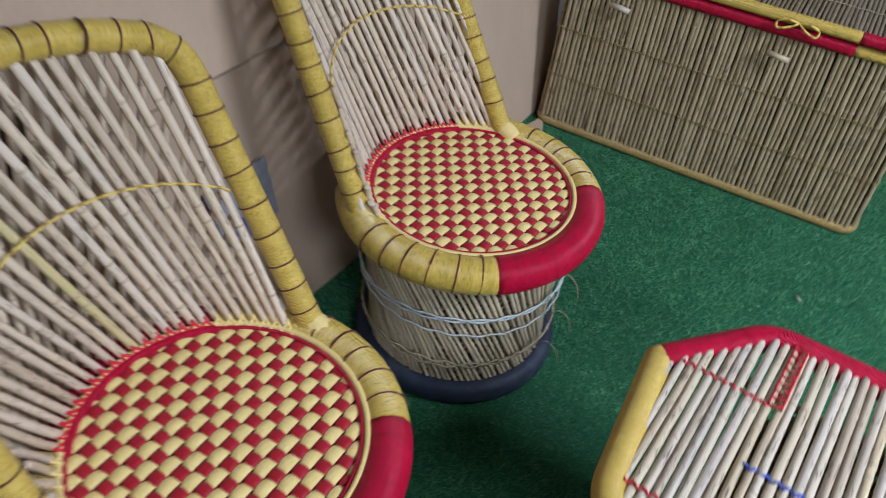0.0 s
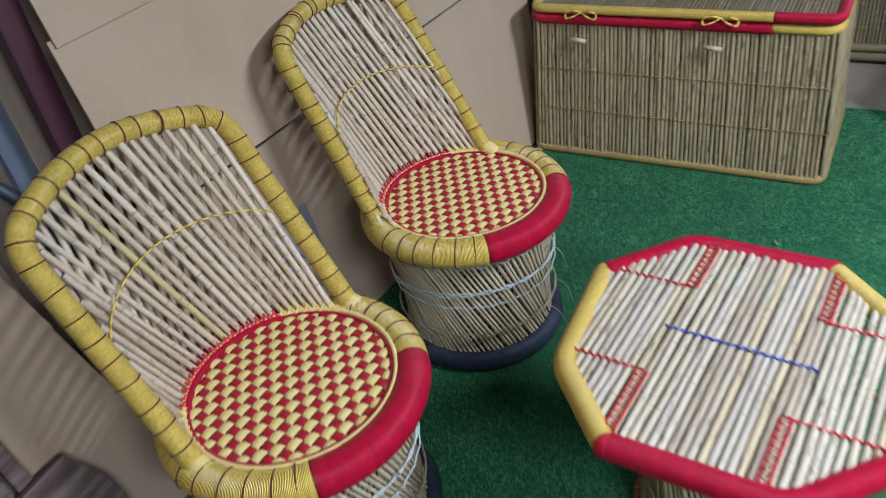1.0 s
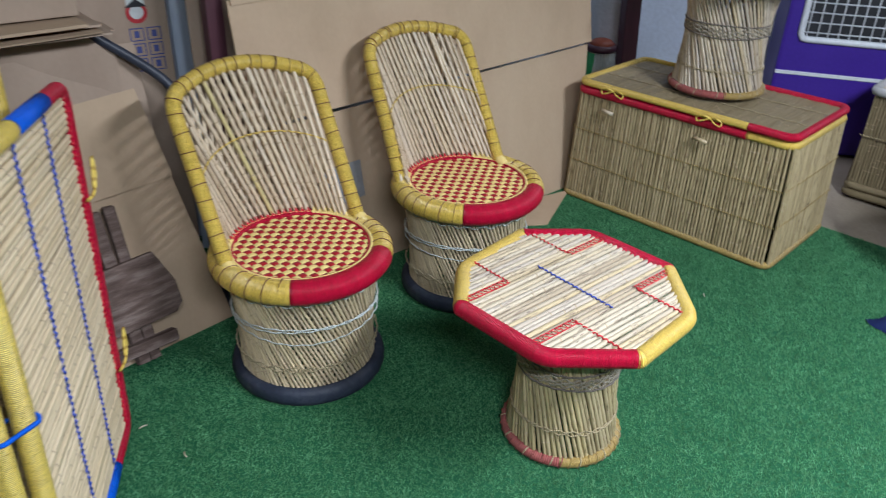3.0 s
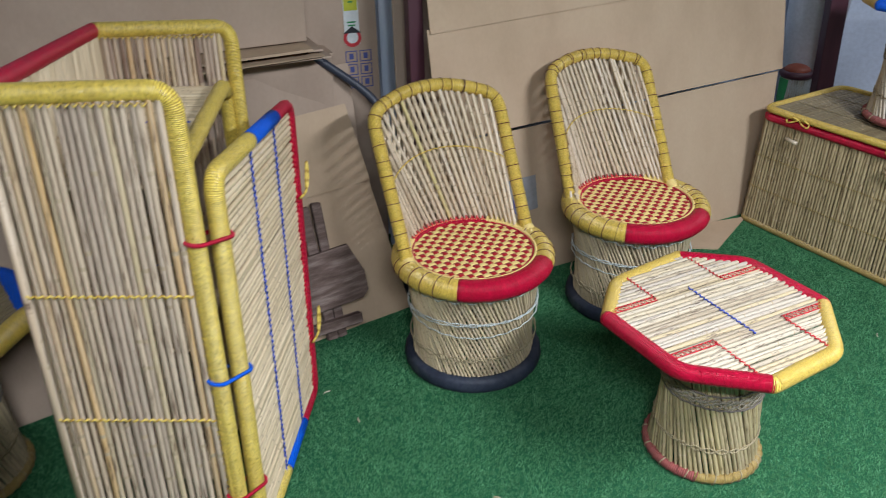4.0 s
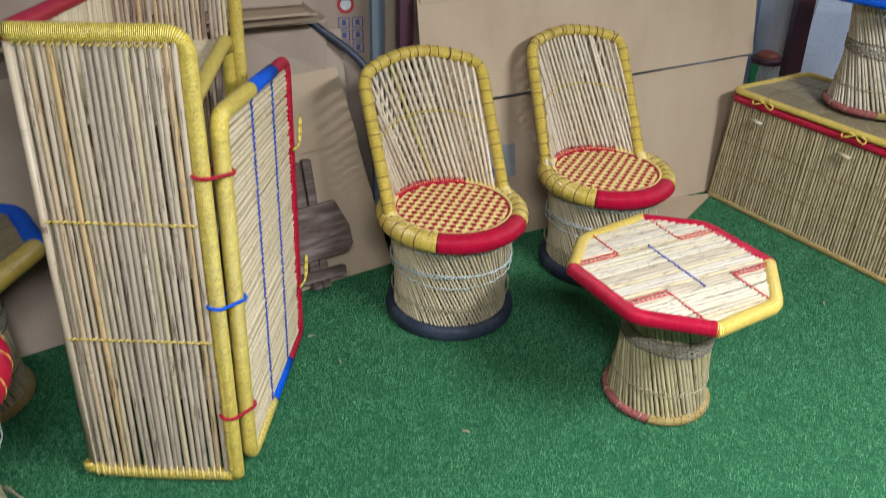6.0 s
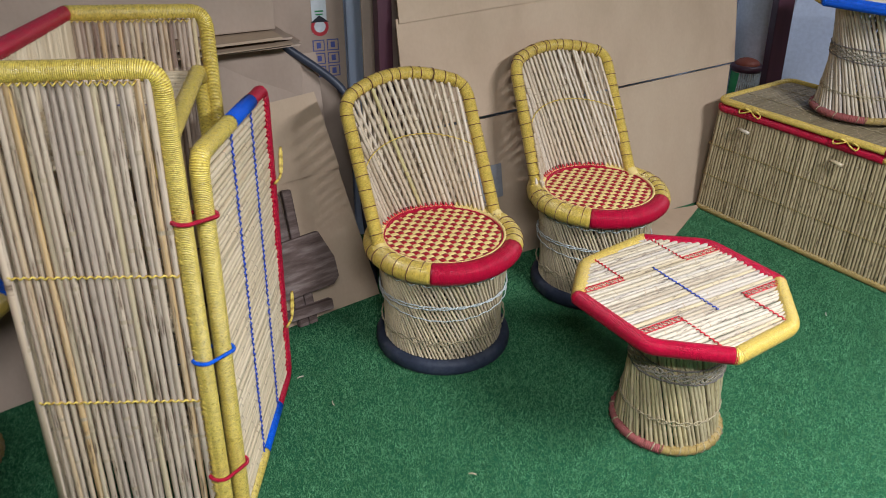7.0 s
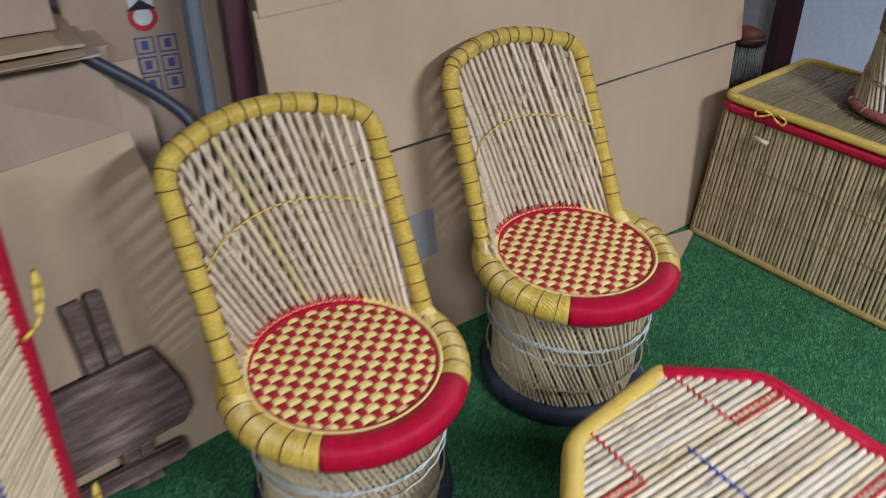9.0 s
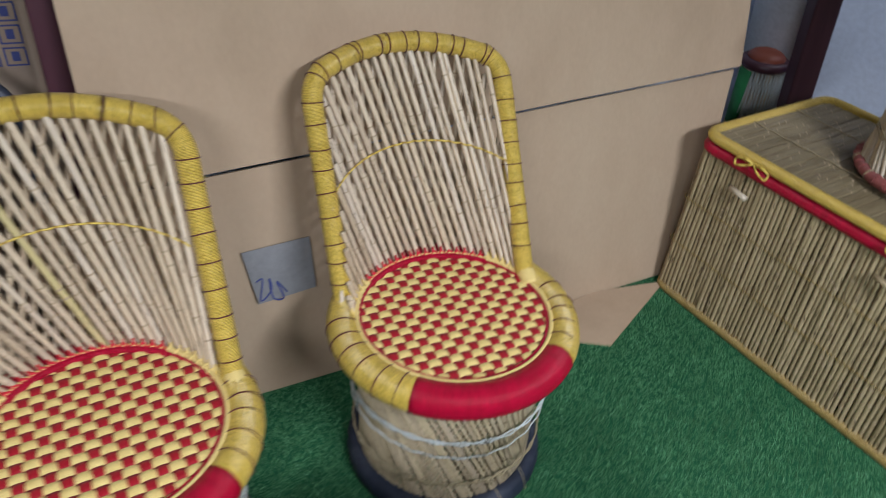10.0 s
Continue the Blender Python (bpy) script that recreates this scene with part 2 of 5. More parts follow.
PRINT_BLUE = worn("blue_print", [(0.06, 0.08, 0.26), (0.09, 0.11, 0.32)], 30, 0.7, 0.05, 60)
PAPER = worn("white_sticker", [(0.62, 0.66, 0.66), (0.70, 0.73, 0.73)], 20, 0.5, 0.02, 60)
STICK_RED = worn("red_sticker", [(0.50, 0.03, 0.04), (0.55, 0.04, 0.05)], 20, 0.5, 0.02, 60)
STICK_YELLOW = worn("yellow_green_sticker", [(0.50, 0.52, 0.04), (0.55, 0.56, 0.05)], 20, 0.5, 0.02, 60)
LEAF = worn("leaf_green", [(0.03, 0.10, 0.025), (0.06, 0.16, 0.04)], 12, 0.6, 0.2, 40)
PATCH = worn("pale_blue_paper", [(0.24, 0.24, 0.25), (0.31, 0.31, 0.32)], 12, 0.7, 0.05, 60)

TURF, nd, ln, b = material("turf_backing", 0.85, 0, 0.2)
co = nd.new("ShaderNodeTexCoord").outputs["Object"]
ln.new(mix(nd, ln, ramp(nd, ln, noise_tex(nd, ln, co, 320, 3), [(0.35, (0, 0, 0)), (0.65, (1, 1, 1))]), (0.007, 0.055, 0.024), (0.018, 0.13, 0.055)), b.inputs["Base Color"])
BLADE, nd, ln, b = material("turf_blade", 0.58, 0, 0.28)
geo = nd.new("ShaderNodeNewGeometry")
co = nd.new("ShaderNodeTexCoord").outputs["Object"]
tone = ramp(nd, ln, geo.outputs["Random Per Island"], [(0, (0.070, 0.230, 0.095)), (0.5, (0.090, 0.285, 0.122)), (0.9, (0.112, 0.335, 0.152)), (1, (0.165, 0.42, 0.225))])
patchy = ramp(nd, ln, noise_tex(nd, ln, co, 9.0, 8, 0.75), [(0.32, (0.55, 0.58, 0.55)), (0.68, (1.18, 1.14, 1.15))])
ln.new(mix(nd, ln, 1.0, tone, patchy, "MULTIPLY"), b.inputs["Base Color"])
LAMP_GLOW, nd, ln, b = material("lamp_glow", 0.5)
b.inputs["Emission Color"].default_value = (1, 0.97, 0.9, 1)
b.inputs["Emission Strength"].default_value = 6.0


# ---- mesh helpers ----
def rounded(mesh):
    mesh.polygons.foreach_set("use_smooth", [True] * len(mesh.polygons))
    return mesh


def mesh_of(name, verts, faces, mats, uvs=None, smooth=True):
    me = bpy.data.meshes.new(name)
    me.from_pydata([tuple(v) for v in verts], [], faces)
    for m in (mats if isinstance(mats, (list, tuple)) else [mats]):
        me.materials.append(m)
    if uvs is not None:
        layer = me.uv_layers.new(name="wind")
        idx = np.empty(len(me.loops), dtype=np.int32)
        me.loops.foreach_get("vertex_index", idx)
        layer.data.foreach_set("uv", np.asarray(uvs, dtype=np.float32)[idx].ravel())
    if smooth:
        rounded(me)
    me.update()
    return me


def part(name, me, parent, label="", m=None):
    ob = new(name, me)
    ob.parent = parent
    if m is not None:
        ob.matrix_basis = m
    if label:
        ob["label"] = label
    return ob


def thing(name, m, label, category, group="", kind=""):
    ob = new(name)
    ob.empty_display_size = 0.05
    ob.matrix_basis = m
    return tagged(ob, label, category, group, kind)


def tube(points, radius, mat, closed=False, seg=12, name="tube", flat=1.0):
    """A swept tube; radius a number or one for each point. u runs along it in metres."""
    p = np.asarray(points, float)
    n = len(p)
    r = np.broadcast_to(np.asarray(radius, float), (n,))
    tan = (np.roll(p, -1, 0) - np.roll(p, 1, 0)) if closed else np.gradient(p, axis=0)
    tan /= np.linalg.norm(tan, axis=1)[:, None] + 1e-12
    ref = np.array([0, 0, 1.0]) if abs(tan[0][2]) < 0.9 else np.array([1.0, 0, 0])
    side = np.cross(tan[0], ref)
    side /= np.linalg.norm(side)
    sides = []
    for t in tan:
        side = side - t * (side @ t)
        side /= np.linalg.norm(side) + 1e-12
        sides.append(side)
    sides = np.array(sides)
    ups = np.cross(sides, tan)
    ang = np.linspace(0, 2 * math.pi, seg, endpoint=False)
    ring = sides[:, None] * np.cos(ang)[None, :, None] + flat * ups[:, None] * np.sin(ang)[None, :, None]
    v = (p[:, None] + ring * r[:, None, None]).reshape(-1, 3)
    length = np.concatenate([[0], np.cumsum(np.linalg.norm(np.diff(p, axis=0), axis=1))])
    uv = np.stack([np.repeat(length, seg), np.tile(ang / (2 * math.pi), n)], -1)
    f = []
    for i in range(n if closed else n - 1):
        j = (i + 1) % n
        for k in range(seg):
            l = (k + 1) % seg
            f.append((i * seg + k, i * seg + l, j * seg + l, j * seg + k))
    if not closed:
        f += [tuple(range(seg))[::-1], tuple(range((n - 1) * seg, n * seg))]
    return mesh_of(name, v, f, mat, uv)


def join(name, meshes, mats):
    """Several small meshes of one part as one mesh."""
    vs, fs, uvs, o = [], [], [], 0
    for me in meshes:
        vs += [tuple(v.co) for v in me.vertices]
        fs += [tuple(i + o for i in p.vertices) for p in me.polygons]
        uv = [(0, 0)] * len(me.vertices)
        if me.uv_layers:
            for lp, d in zip(me.loops, me.uv_layers[0].data):
                uv[lp.vertex_index] = tuple(d.uv)
        uvs += uv
        o += len(me.vertices)
        bpy.data.meshes.remove(me)
    return mesh_of(name, vs, fs, mats, uvs)


def box_mesh(sx, sy, sz, mat, bevel=0.004, name="box", base=True, jitter=0.0):
    bm = bmesh.new()
    bmesh.ops.create_cube(bm, size=1, matrix=Matrix.Translation((0, 0, sz / 2 if base else 0)) @ Matrix.Diagonal((sx, sy, sz, 1)))
    if bevel:
        bmesh.ops.bevel(bm, geom=bm.edges[:], offset=bevel, segments=2, affect="EDGES", profile=0.6)
    if jitter:
        for v in bm.verts:
            v.co += Vector([random.uniform(-jitter, jitter) for _ in range(3)])
    me = bpy.data.meshes.new(name)
    bm.to_mesh(me)
    bm.free()
    me.materials.append(mat)
    return me


def smooth_line(points, n):
    """Points eased through the given ones (Catmull-Rom)."""
    p = [np.asarray(q, float) for q in points]
    p = [2 * p[0] - p[1], *p, 2 * p[-1] - p[-2]]
    out = []
    for i in range(1, len(p) - 2):
        for k in range(n):
            t = k / n
            a, b_, c, d = p[i - 1], p[i], p[i + 1], p[i + 2]
            out.append(0.5 * (2 * b_ + (c - a) * t + (2 * a - 5 * b_ + 4 * c - d) * t * t + (3 * b_ - a - 3 * c + d) * t ** 3))
    out.append(p[-2])
    return np.array(out)


def rounded_path(corners, rad, n=6, closed=False):
    """A polyline whose corners are rounded."""
    c = [np.asarray(q, float) for q in corners]
    out = []
    for i, q in enumerate(c):
        if not closed and i in (0, len(c) - 1):
            out.append(q)
            continue
        a, b_ = c[i - 1], c[(i + 1) % len(c)]
        da, db = (a - q) / np.linalg.norm(a - q), (b_ - q) / np.linalg.norm(b_ - q)
        for k in range(n + 1):
            t = k / n
            out.append((1 - t) ** 2 * (q + da * rad) + 2 * t * (1 - t) * q + t * t * (q + db * rad))
    return np.array(out)


def dense(points, step, closed=False):
    """The same polyline cut into short steps."""
    p = np.asarray(points, float)
    if closed:
        p = np.vstack([p, p[:1]])
    d = np.concatenate([[0], np.cumsum(np.linalg.norm(np.diff(p, axis=0), axis=1))])
    n = max(2, int(round(d[-1] / step)) + 1)
    s = np.linspace(0, d[-1], n)
    out = np.stack([np.interp(s, d, p[:, i]) for i in range(3)], -1)
    return out[:-1] if closed else out


def stick_mesh(k, mats):
    """A cane of length 1 along z and radius 1, with joints at uneven places."""
    rng = random.Random(400 + k)
    joints = sorted(rng.uniform(0.08, 0.92) for _ in range(2 + k % 2))
    rows = [(0.0, 0.80), (0.012, 1.0)]
    marks = []
    for j in joints:
        rows += [(j - 0.012, 0.97), (j - 0.004, 1.06), (j + 0.004, 1.06), (j + 0.012, 0.96)]
        marks.append(len(rows) - 3)
    rows += [(0.988, 0.94), (1.0, 0.76)]
    order = sorted(range(len(rows)), key=lambda i: rows[i][0])
    rows2 = [rows[i] for i in order]
    joint_rows = {order.index(i) for i in marks}
    seg, v, f, mi = 8, [], [], []
    ph = rng.uniform(0, 6)
    for z, r in rows2:
        ox, oy = 0.22 * math.sin(5 * z + ph), 0.22 * math.cos(4 * z + ph)
        v += [(r * math.cos(2 * math.pi * a / seg) + ox, r * math.sin(2 * math.pi * a / seg) + oy, z) for a in range(seg)]
    for i in range(len(rows2) - 1):
        for a in range(seg):
            c = (a + 1) % seg
            f.append((i * seg + a, i * seg + c, (i + 1) * seg + c, (i + 1) * seg + a))
            mi.append(1 if i in joint_rows else 0)
    f += [tuple(range(seg))[::-1], tuple(range((len(rows2) - 1) * seg, len(rows2) * seg))]
    mi += [0, 0]
    me = mesh_of("cane_stick", v, f, [mats, NODE])
    me.polygons.foreach_set("material_index", mi)
    return me


STICKS = {}


def stick(parent, a, b_, r, mat, name="cane_stick", label=""):
    """A cane from a to b_, in its parent's space."""
    if mat not in STICKS:
        STICKS[mat] = [stick_mesh(k, mat) for k in range(6)]
    a, b_ = Vector(a), Vector(b_)
    d = b_ - a
    if random.random() < 0.5:
        a, d = b_, -d
    q = d.to_track_quat("Z", "Y") @ Euler((0, 0, random.uniform(0, 6.28))).to_quaternion()
    ob = part(name, random.choice(STICKS[mat]), parent, label)
    ob.matrix_basis = Matrix.LocRotScale(a, q, (r, r, d.length))
    return ob


def ring_points(radius, z, a0=0, a1=360, n=72, closed=True):
    ang = np.radians(np.linspace(a0, a1, n, endpoint=not closed))
    return np.stack([radius * np.cos(ang), radius * np.sin(ang), np.full(n, z)], -1)


def knot(parent, at, size, mat, name="cord_knot", label="", turn=0.0):
    """A loop and loose ends of cord."""
    s = size
    shape = [(0, 0, 0), (s * 0.5, -s * 0.15, 0.1 * s), (s * 0.9, -s * 0.1, 0.5 * s), (s * 0.7, -s * 0.25, 0.9 * s), (s * 0.35, -s * 0.2, 0.5 * s), (0.1 * s, -s * 0.1, 0), (-0.3 * s, -0.25 * s, -0.2 * s), (-0.6 * s, -s * 0.2, 0.1 * s), (-0.9 * s, -s * 0.3, -0.1 * s)]
    line = smooth_line(shape, 5)
    c, sn = math.cos(turn), math.sin(turn)
    line = np.stack([line[:, 0] * c - line[:, 2] * sn, line[:, 1], line[:, 0] * sn + line[:, 2] * c], -1)
    return part(name, tube(line, 0.0035, mat, seg=6), parent, label, pose(*at))


# ---- structure ----
WX, WY = np.array([0.535, 0.845]), np.array([0.845, -0.535])   # along the card wall, and out of it into the room


def slab(name, verts, thick, mat, label, category="wall", n=None):
    """A flat polygon with thickness, pushed back along its normal."""
    p = [Vector(v) for v in verts]
    nn = (p[1] - p[0]).cross(p[2] - p[0]).normalized() if n is None else Vector(n)
    k = len(p)
    v = p + [q - nn * thick for q in p]
    f = [tuple(range(k)), tuple(range(k, 2 * k))[::-1]] + [(i, i + k, (i + 1) % k + k, (i + 1) % k) for i in range(k)]
    ob = new(name, mesh_of(name, v, f, mat, smooth=False))
    return tagged(ob, label, category, kind="structure")


slab("floor", [(-4.2, -4.2, -0.012), (4.5, -4.2, -0.012), (4.5, 5.2, -0.012), (-4.2, 5.2, -0.012)], 0.1, CONCRETE, "beige smooth concrete floor beyond the green turf", "floor")
slab("ceiling", [(-4.2, -4.2, 2.8), (-4.2, 5.2, 2.8), (4.5, 5.2, 2.8), (4.5, -4.2, 2.8)], 0.1, CEIL, "unseen ceiling, darkened so that it returns less light", "ceiling")
wall_at = np.array([-0.40, 1.36]) - 0.62 * WY
w0, w1 = wall_at - 5.0 * WX, wall_at + 2.3 * WX
slab("wall_west", [(*w0, -0.01), (*w1, -0.01), (*w1, 2.8), (*w0, 2.8)], 0.1, WHITE_WALL, "bluish white painted wall behind the stacked cardboard")
slab("wall_north", [(-0.6, 4.2, -0.01), (4.4, 4.2, -0.01), (4.4, 4.2, 2.8), (-0.6, 4.2, 2.8)], 0.1, WHITE_WALL, "bluish white painted wall with faint stains", n=(0, -1, 0))
# east and south walls are added unseen, to close the room and limit bounce
slab("wall_east", [(4.4, 4.2, -0.01), (4.4, -4.1, -0.01), (4.4, -4.1, 2.8), (4.4, 4.2, 2.8)], 0.1, DARKENED_WALL, "unseen shop wall, darkened so that it returns less light", n=(-1, 0, 0))
slab("wall_south", [(4.4, -4.1, -0.01), (-4.1, -4.1, -0.01), (-4.1, -4.1, 2.8), (4.4, -4.1, 2.8)], 0.1, DARKENED_WALL, "unseen shop wall, darkened so that it returns less light", n=(0, 1, 0))

# turf: a sheet with short blades
TURF_EDGE = [(-3.2, -3.4), (3.2, -3.4), (3.2, 1.42), (2.45, 1.93), (1.545, 2.385), (0.9, 2.75), (0.2, 2.75), (-3.2, 1.6)]
turf = tagged(new("turf", mesh_of("turf", [(x, y, 0.0) for x, y in TURF_EDGE] + [(x, y, -0.011) for x, y in TURF_EDGE],
    [tuple(range(8)), tuple(range(8, 16))[::-1]] + [(i, i + 8, (i + 1) % 8 + 8, (i + 1) % 8) for i in range(8)], TURF, smooth=False)),
    "green artificial grass carpet with short blades", "artificial grass", kind="structure")


def blades(count, x0, x1, y0, y1, seed, h0, h1, w):
    rng = np.random.default_rng(seed)
    p = np.stack([rng.uniform(x0, x1, count), rng.uniform(y0, y1, count)], -1)
    inside = (p[:, 1] < 2.385 - (p[:, 0] - 1.545) * 0.51) & (p[:, 1] < 2.75)
    p = p[inside]
    n = len(p)
    a = rng.uniform(0, 2 * math.pi, n)
    lean, la = rng.uniform(0.2, 1.5, n), rng.uniform(0, 2 * math.pi, n)
    h = rng.uniform(h0, h1, n)
    ww = w * rng.uniform(0.7, 1.3, n)
    v = np.zeros((n, 3, 3))
    v[:, 0, 0], v[:, 0, 1] = p[:, 0] - ww * np.cos(a), p[:, 1] - ww * np.sin(a)
    v[:, 1, 0], v[:, 1, 1] = p[:, 0] + ww * np.cos(a), p[:, 1] + ww * np.sin(a)
    v[:, 2, 0], v[:, 2, 1], v[:, 2, 2] = p[:, 0] + h * lean * np.cos(la), p[:, 1] + h * lean * np.sin(la), h / np.sqrt(1 + lean * lean)
    v[:, :2, 2] = 0.0003
    me = bpy.data.meshes.new("turf_blades")
    me.vertices.add(3 * n)
    me.vertices.foreach_set("co", v.ravel())
    me.loops.add(3 * n)
    me.loops.foreach_set("vertex_index", np.arange(3 * n, dtype=np.int32))
    me.polygons.add(n)
    me.polygons.foreach_set("loop_start", np.arange(0, 3 * n, 3, dtype=np.int32))
    me.update(calc_edges=True)
    me.materials.append(BLADE)
    return tagged(new("turf_blades", me), "short green plastic grass blades of the carpet", "artificial grass", kind="stuff")


blades(900000, -1.9, 2.6, -1.2, 2.75, 5, 0.006, 0.014, 0.0010)


# ---- cane chairs ----
def strand(mesh_mat, along, start, end, offset, width, amp, phase, pitch, z, name, lift, bias):
    """One plaited strand that runs over and under its crossings."""
    n = max(6, int((end - start) / pitch * 6))
    s = np.linspace(start, end, n)
    wave = np.clip(np.cos(math.pi * s / pitch + math.pi * phase) + bias, -1, 1)
    h = z + lift + amp * np.sign(wave) * np.abs(wave) ** 0.55
    half = width / 2 * (0.90 + 0.10 * wave)
    v, uv, f = [], [], []
    prof = [(-1, -0.0016), (-0.55, 0.0006), (0, 0.0014), (0.55, 0.0006), (1, -0.0016)]
    for i in range(n):
        for k, (q, dz) in enumerate(prof):
            o = offset + q * half[i]
            v.append((s[i], o, h[i] + dz) if along else (o, s[i], h[i] + dz))
            uv.append((s[i], q * width / 2))
    for i in range(n - 1):
        for k in range(4):
            a, b_ = i * 5 + k, (i + 1) * 5 + k
            f.append((a, b_, b_ + 1, a + 1) if not along else (a, a + 1, b_ + 1, b_))
    return mesh_of(name, v, f, mesh_mat, uv)


def drum(parent, r_top, r_bot, z_top, z_bot, count, twist, mat, rs=0.0042, two=True):
    """Straight canes set askew round a ring, so that they draw a waist."""
    for layer in range(2 if two else 1):
        for i in range(count if layer == 0 else int(count * 0.8)):
            a = 2 * math.pi * (i + 0.5 * layer + random.uniform(-0.15, 0.15)) / (count if layer == 0 else int(count * 0.8))
            c = a + (twist if layer == 0 else -twist)
            ro = -0.015 * layer
            stick(parent, ((r_bot + ro) * math.cos(c), (r_bot + ro) * math.sin(c), z_bot), ((r_top + ro) * math.cos(a), (r_top + ro) * math.sin(a), z_top), rs * random.uniform(0.85, 1.15), mat)


def twine_band(parent, radius, z, mat, r=0.0028, sag=0.0, wave=0.0, name="twine_band", strands=2, seed=0):
    rng = random.Random(seed)
    for k in range(strands):
        ang = np.linspace(0, 2 * math.pi, 110, endpoint=False)
        ph = rng.uniform(0, 6)
        zz = z + 0.007 * (k - (strands - 1) / 2) + sag * np.cos(ang + ph * 0.1) + wave * np.sin(ang * 26 + k * math.pi) + 0.003 * np.sin(3 * ang + ph)
        rr = radius + 0.0015 * np.cos(ang * 26 + k * math.pi)
        part(name, tube(np.stack([rr * np.cos(ang), rr * np.sin(ang), zz], -1), r, mat, True, 6), parent)


def tyre_mesh(radius):
    """A cut tyre as the foot: a squat ring with shallow grooves."""
    prof = [(-0.040, 0.000), (-0.010, 0.000), (-0.002, 0.008), (0.000, 0.022), (-0.003, 0.040), (-0.010, 0.052), (-0.026, 0.058), (-0.040, 0.050)]
    n, v, f = 120, [], []
    for i in range(n):
        a = 2 * math.pi * i / n
        g = 0.0022 if i % 4 == 0 else 0.0
        for dr, z in prof:
            r = radius + dr - (g if 0.005 < z < 0.045 and dr > -0.012 else 0)
            v.append((r * math.cos(a), r * math.sin(a), z + 0.001))
    k = len(prof)
    for i in range(n):
        j = (i + 1) % n
        for q in range(k):
            w = (q + 1) % k
            f.append((i * k + q, j * k + q, j * k + w, i * k + w))
    return mesh_of("tyre_foot", v, f, TYRE)


def cane_chair(m, label, group="cane chairs", rim_z=0.430, rim_r=0.253, foot_r=0.258, post_l=(-0.028, -0.246, 0.45), post_r=(-0.032, 0.252, 0.45),
               head_l=(-0.262, -0.243, 0.912), head_r=(-0.277, 0.268, 0.893), bow=0.06, rise=0.055, rim_mat=GOLD, red_mat=RED, back_mat=GOLD, ring_mat=MAROON,
               red_from=-41, red_to=41, seed=1, weave=True, accent=-1, back_cane=PINKISH, has_back=True, fan=0.78, tr=0.038, cane_r=0.0046, canes=100, name="cane_chair", category="chair", twist=42):
    random.seed(seed)
    ch = thing(name, m, label, category, group)
    # rim: gold round the sides and back, red in front
    for a0, a1, mat in ((red_to, 136, rim_mat), (136, 224, red_mat), (224, 360 + red_from, rim_mat)):
        part("seat_rim", tube(ring_points(rim_r, rim_z - (0.012 if mat is red_mat else 0), a0, a1, 34, False), tr, mat, seg=14), ch)
    part("front_rim", tube(ring_points(rim_r, rim_z, red_from, red_to, 30, False), tr * 1.03, red_mat, seg=14), ch, "glossy crimson thread binding")
    # thin dark threads at even steps round the gold part
    for a in np.arange(red_to + 9, 360 + red_from - 2, 10.5):
        if 100 < a < 260:
            continue
        c, s = math.cos(math.radians(a + random.uniform(-1.5, 1.5))), math.sin(math.radians(a))
        ang = np.linspace(0, 2 * math.pi, 18, endpoint=False)
        ringp = np.stack([(rim_r + tr * 1.02 * np.cos(ang)) * c - 0.004 * np.sin(ang) * s, (rim_r + tr * 1.02 * np.cos(ang)) * s + 0.004 * np.sin(ang) * c, rim_z + tr * 1.02 * np.sin(ang)], -1)
        part("binding_ring", tube(ringp, 0.0016, ring_mat, True, 5), ch)
    part("inner_border", tube(ring_points(rim_r - tr * 0.80, rim_z + tr * 0.62, 0, 360, 80), 0.0058, YELLOW_STRAND, True, 8), ch)
    part("inner_cord", tube(ring_points(rim_r - tr * 0.80 - 0.009, rim_z + tr * 0.58, 0, 360, 80), 0.0034, RED, True, 6), ch)
    # woven seat
    rw, across_pitch, along_pitch, z = rim_r - tr * 0.80, 0.0226, 0.0252, rim_z + tr * 0.44
    for i in range(-11, 12):
        o = i * across_pitch
        half = math.sqrt(max(0, rw * rw - o * o)) - 0.002
        if weave and half > 0.02:
            part("yellow_strand", strand(YELLOW_STRAND, False, -half, half, o, 0.0218, 0.0034, i % 2, along_pitch, z, "yellow_strand", 0.0008, 0.07), ch)
        o = i * along_pitch
        half = math.sqrt(max(0, rw * rw - o * o)) - 0.002
        if weave and half > 0.02:
            part("red_strand", strand(RED_STRAND, True, -half, half, o, 0.0212, 0.0034, (i + 1) % 2, across_pitch, z, "red_strand", 0.0004, 0.0), ch)
    part("seat_backing", tube(ring_points(rw * 0.5, z - 0.008, 0, 360, 40), rw * 0.52, RED_STRAND, True, 8, flat=0.006), ch)
    # drum, bands and foot
    drum(ch, rim_r - 0.006, foot_r - 0.034, rim_z - 0.02, 0.03, canes, math.radians(twist), STRAW, cane_r)
    twine_band(ch, rim_r - 0.004, rim_z - 0.052, WHITE_TWINE, 0.0022, 0.003, 0.007, seed=seed)
    twine_band(ch, rim_r - 0.016, rim_z - 0.165, WHITE_TWINE, 0.0024, 0.014, 0.0015, seed=seed + 1)
    twine_band(ch, rim_r - 0.017, rim_z - 0.190, WHITE_TWINE, 0.0020, -0.010, 0.0015, strands=1, seed=seed + 3)
    twine_band(ch, rim_r - 0.020, 0.125, TAN_TWINE, 0.0020, 0.006, 0.005, seed=seed + 2)
    part("tyre_foot", tyre_mesh(foot_r), ch, "dark navy rubber tyre ring")
    if not has_back:
        return ch
    # back frame: two raking posts and a bowed top rail
    tb = 0.0235
    zb = rim_z + 0.012
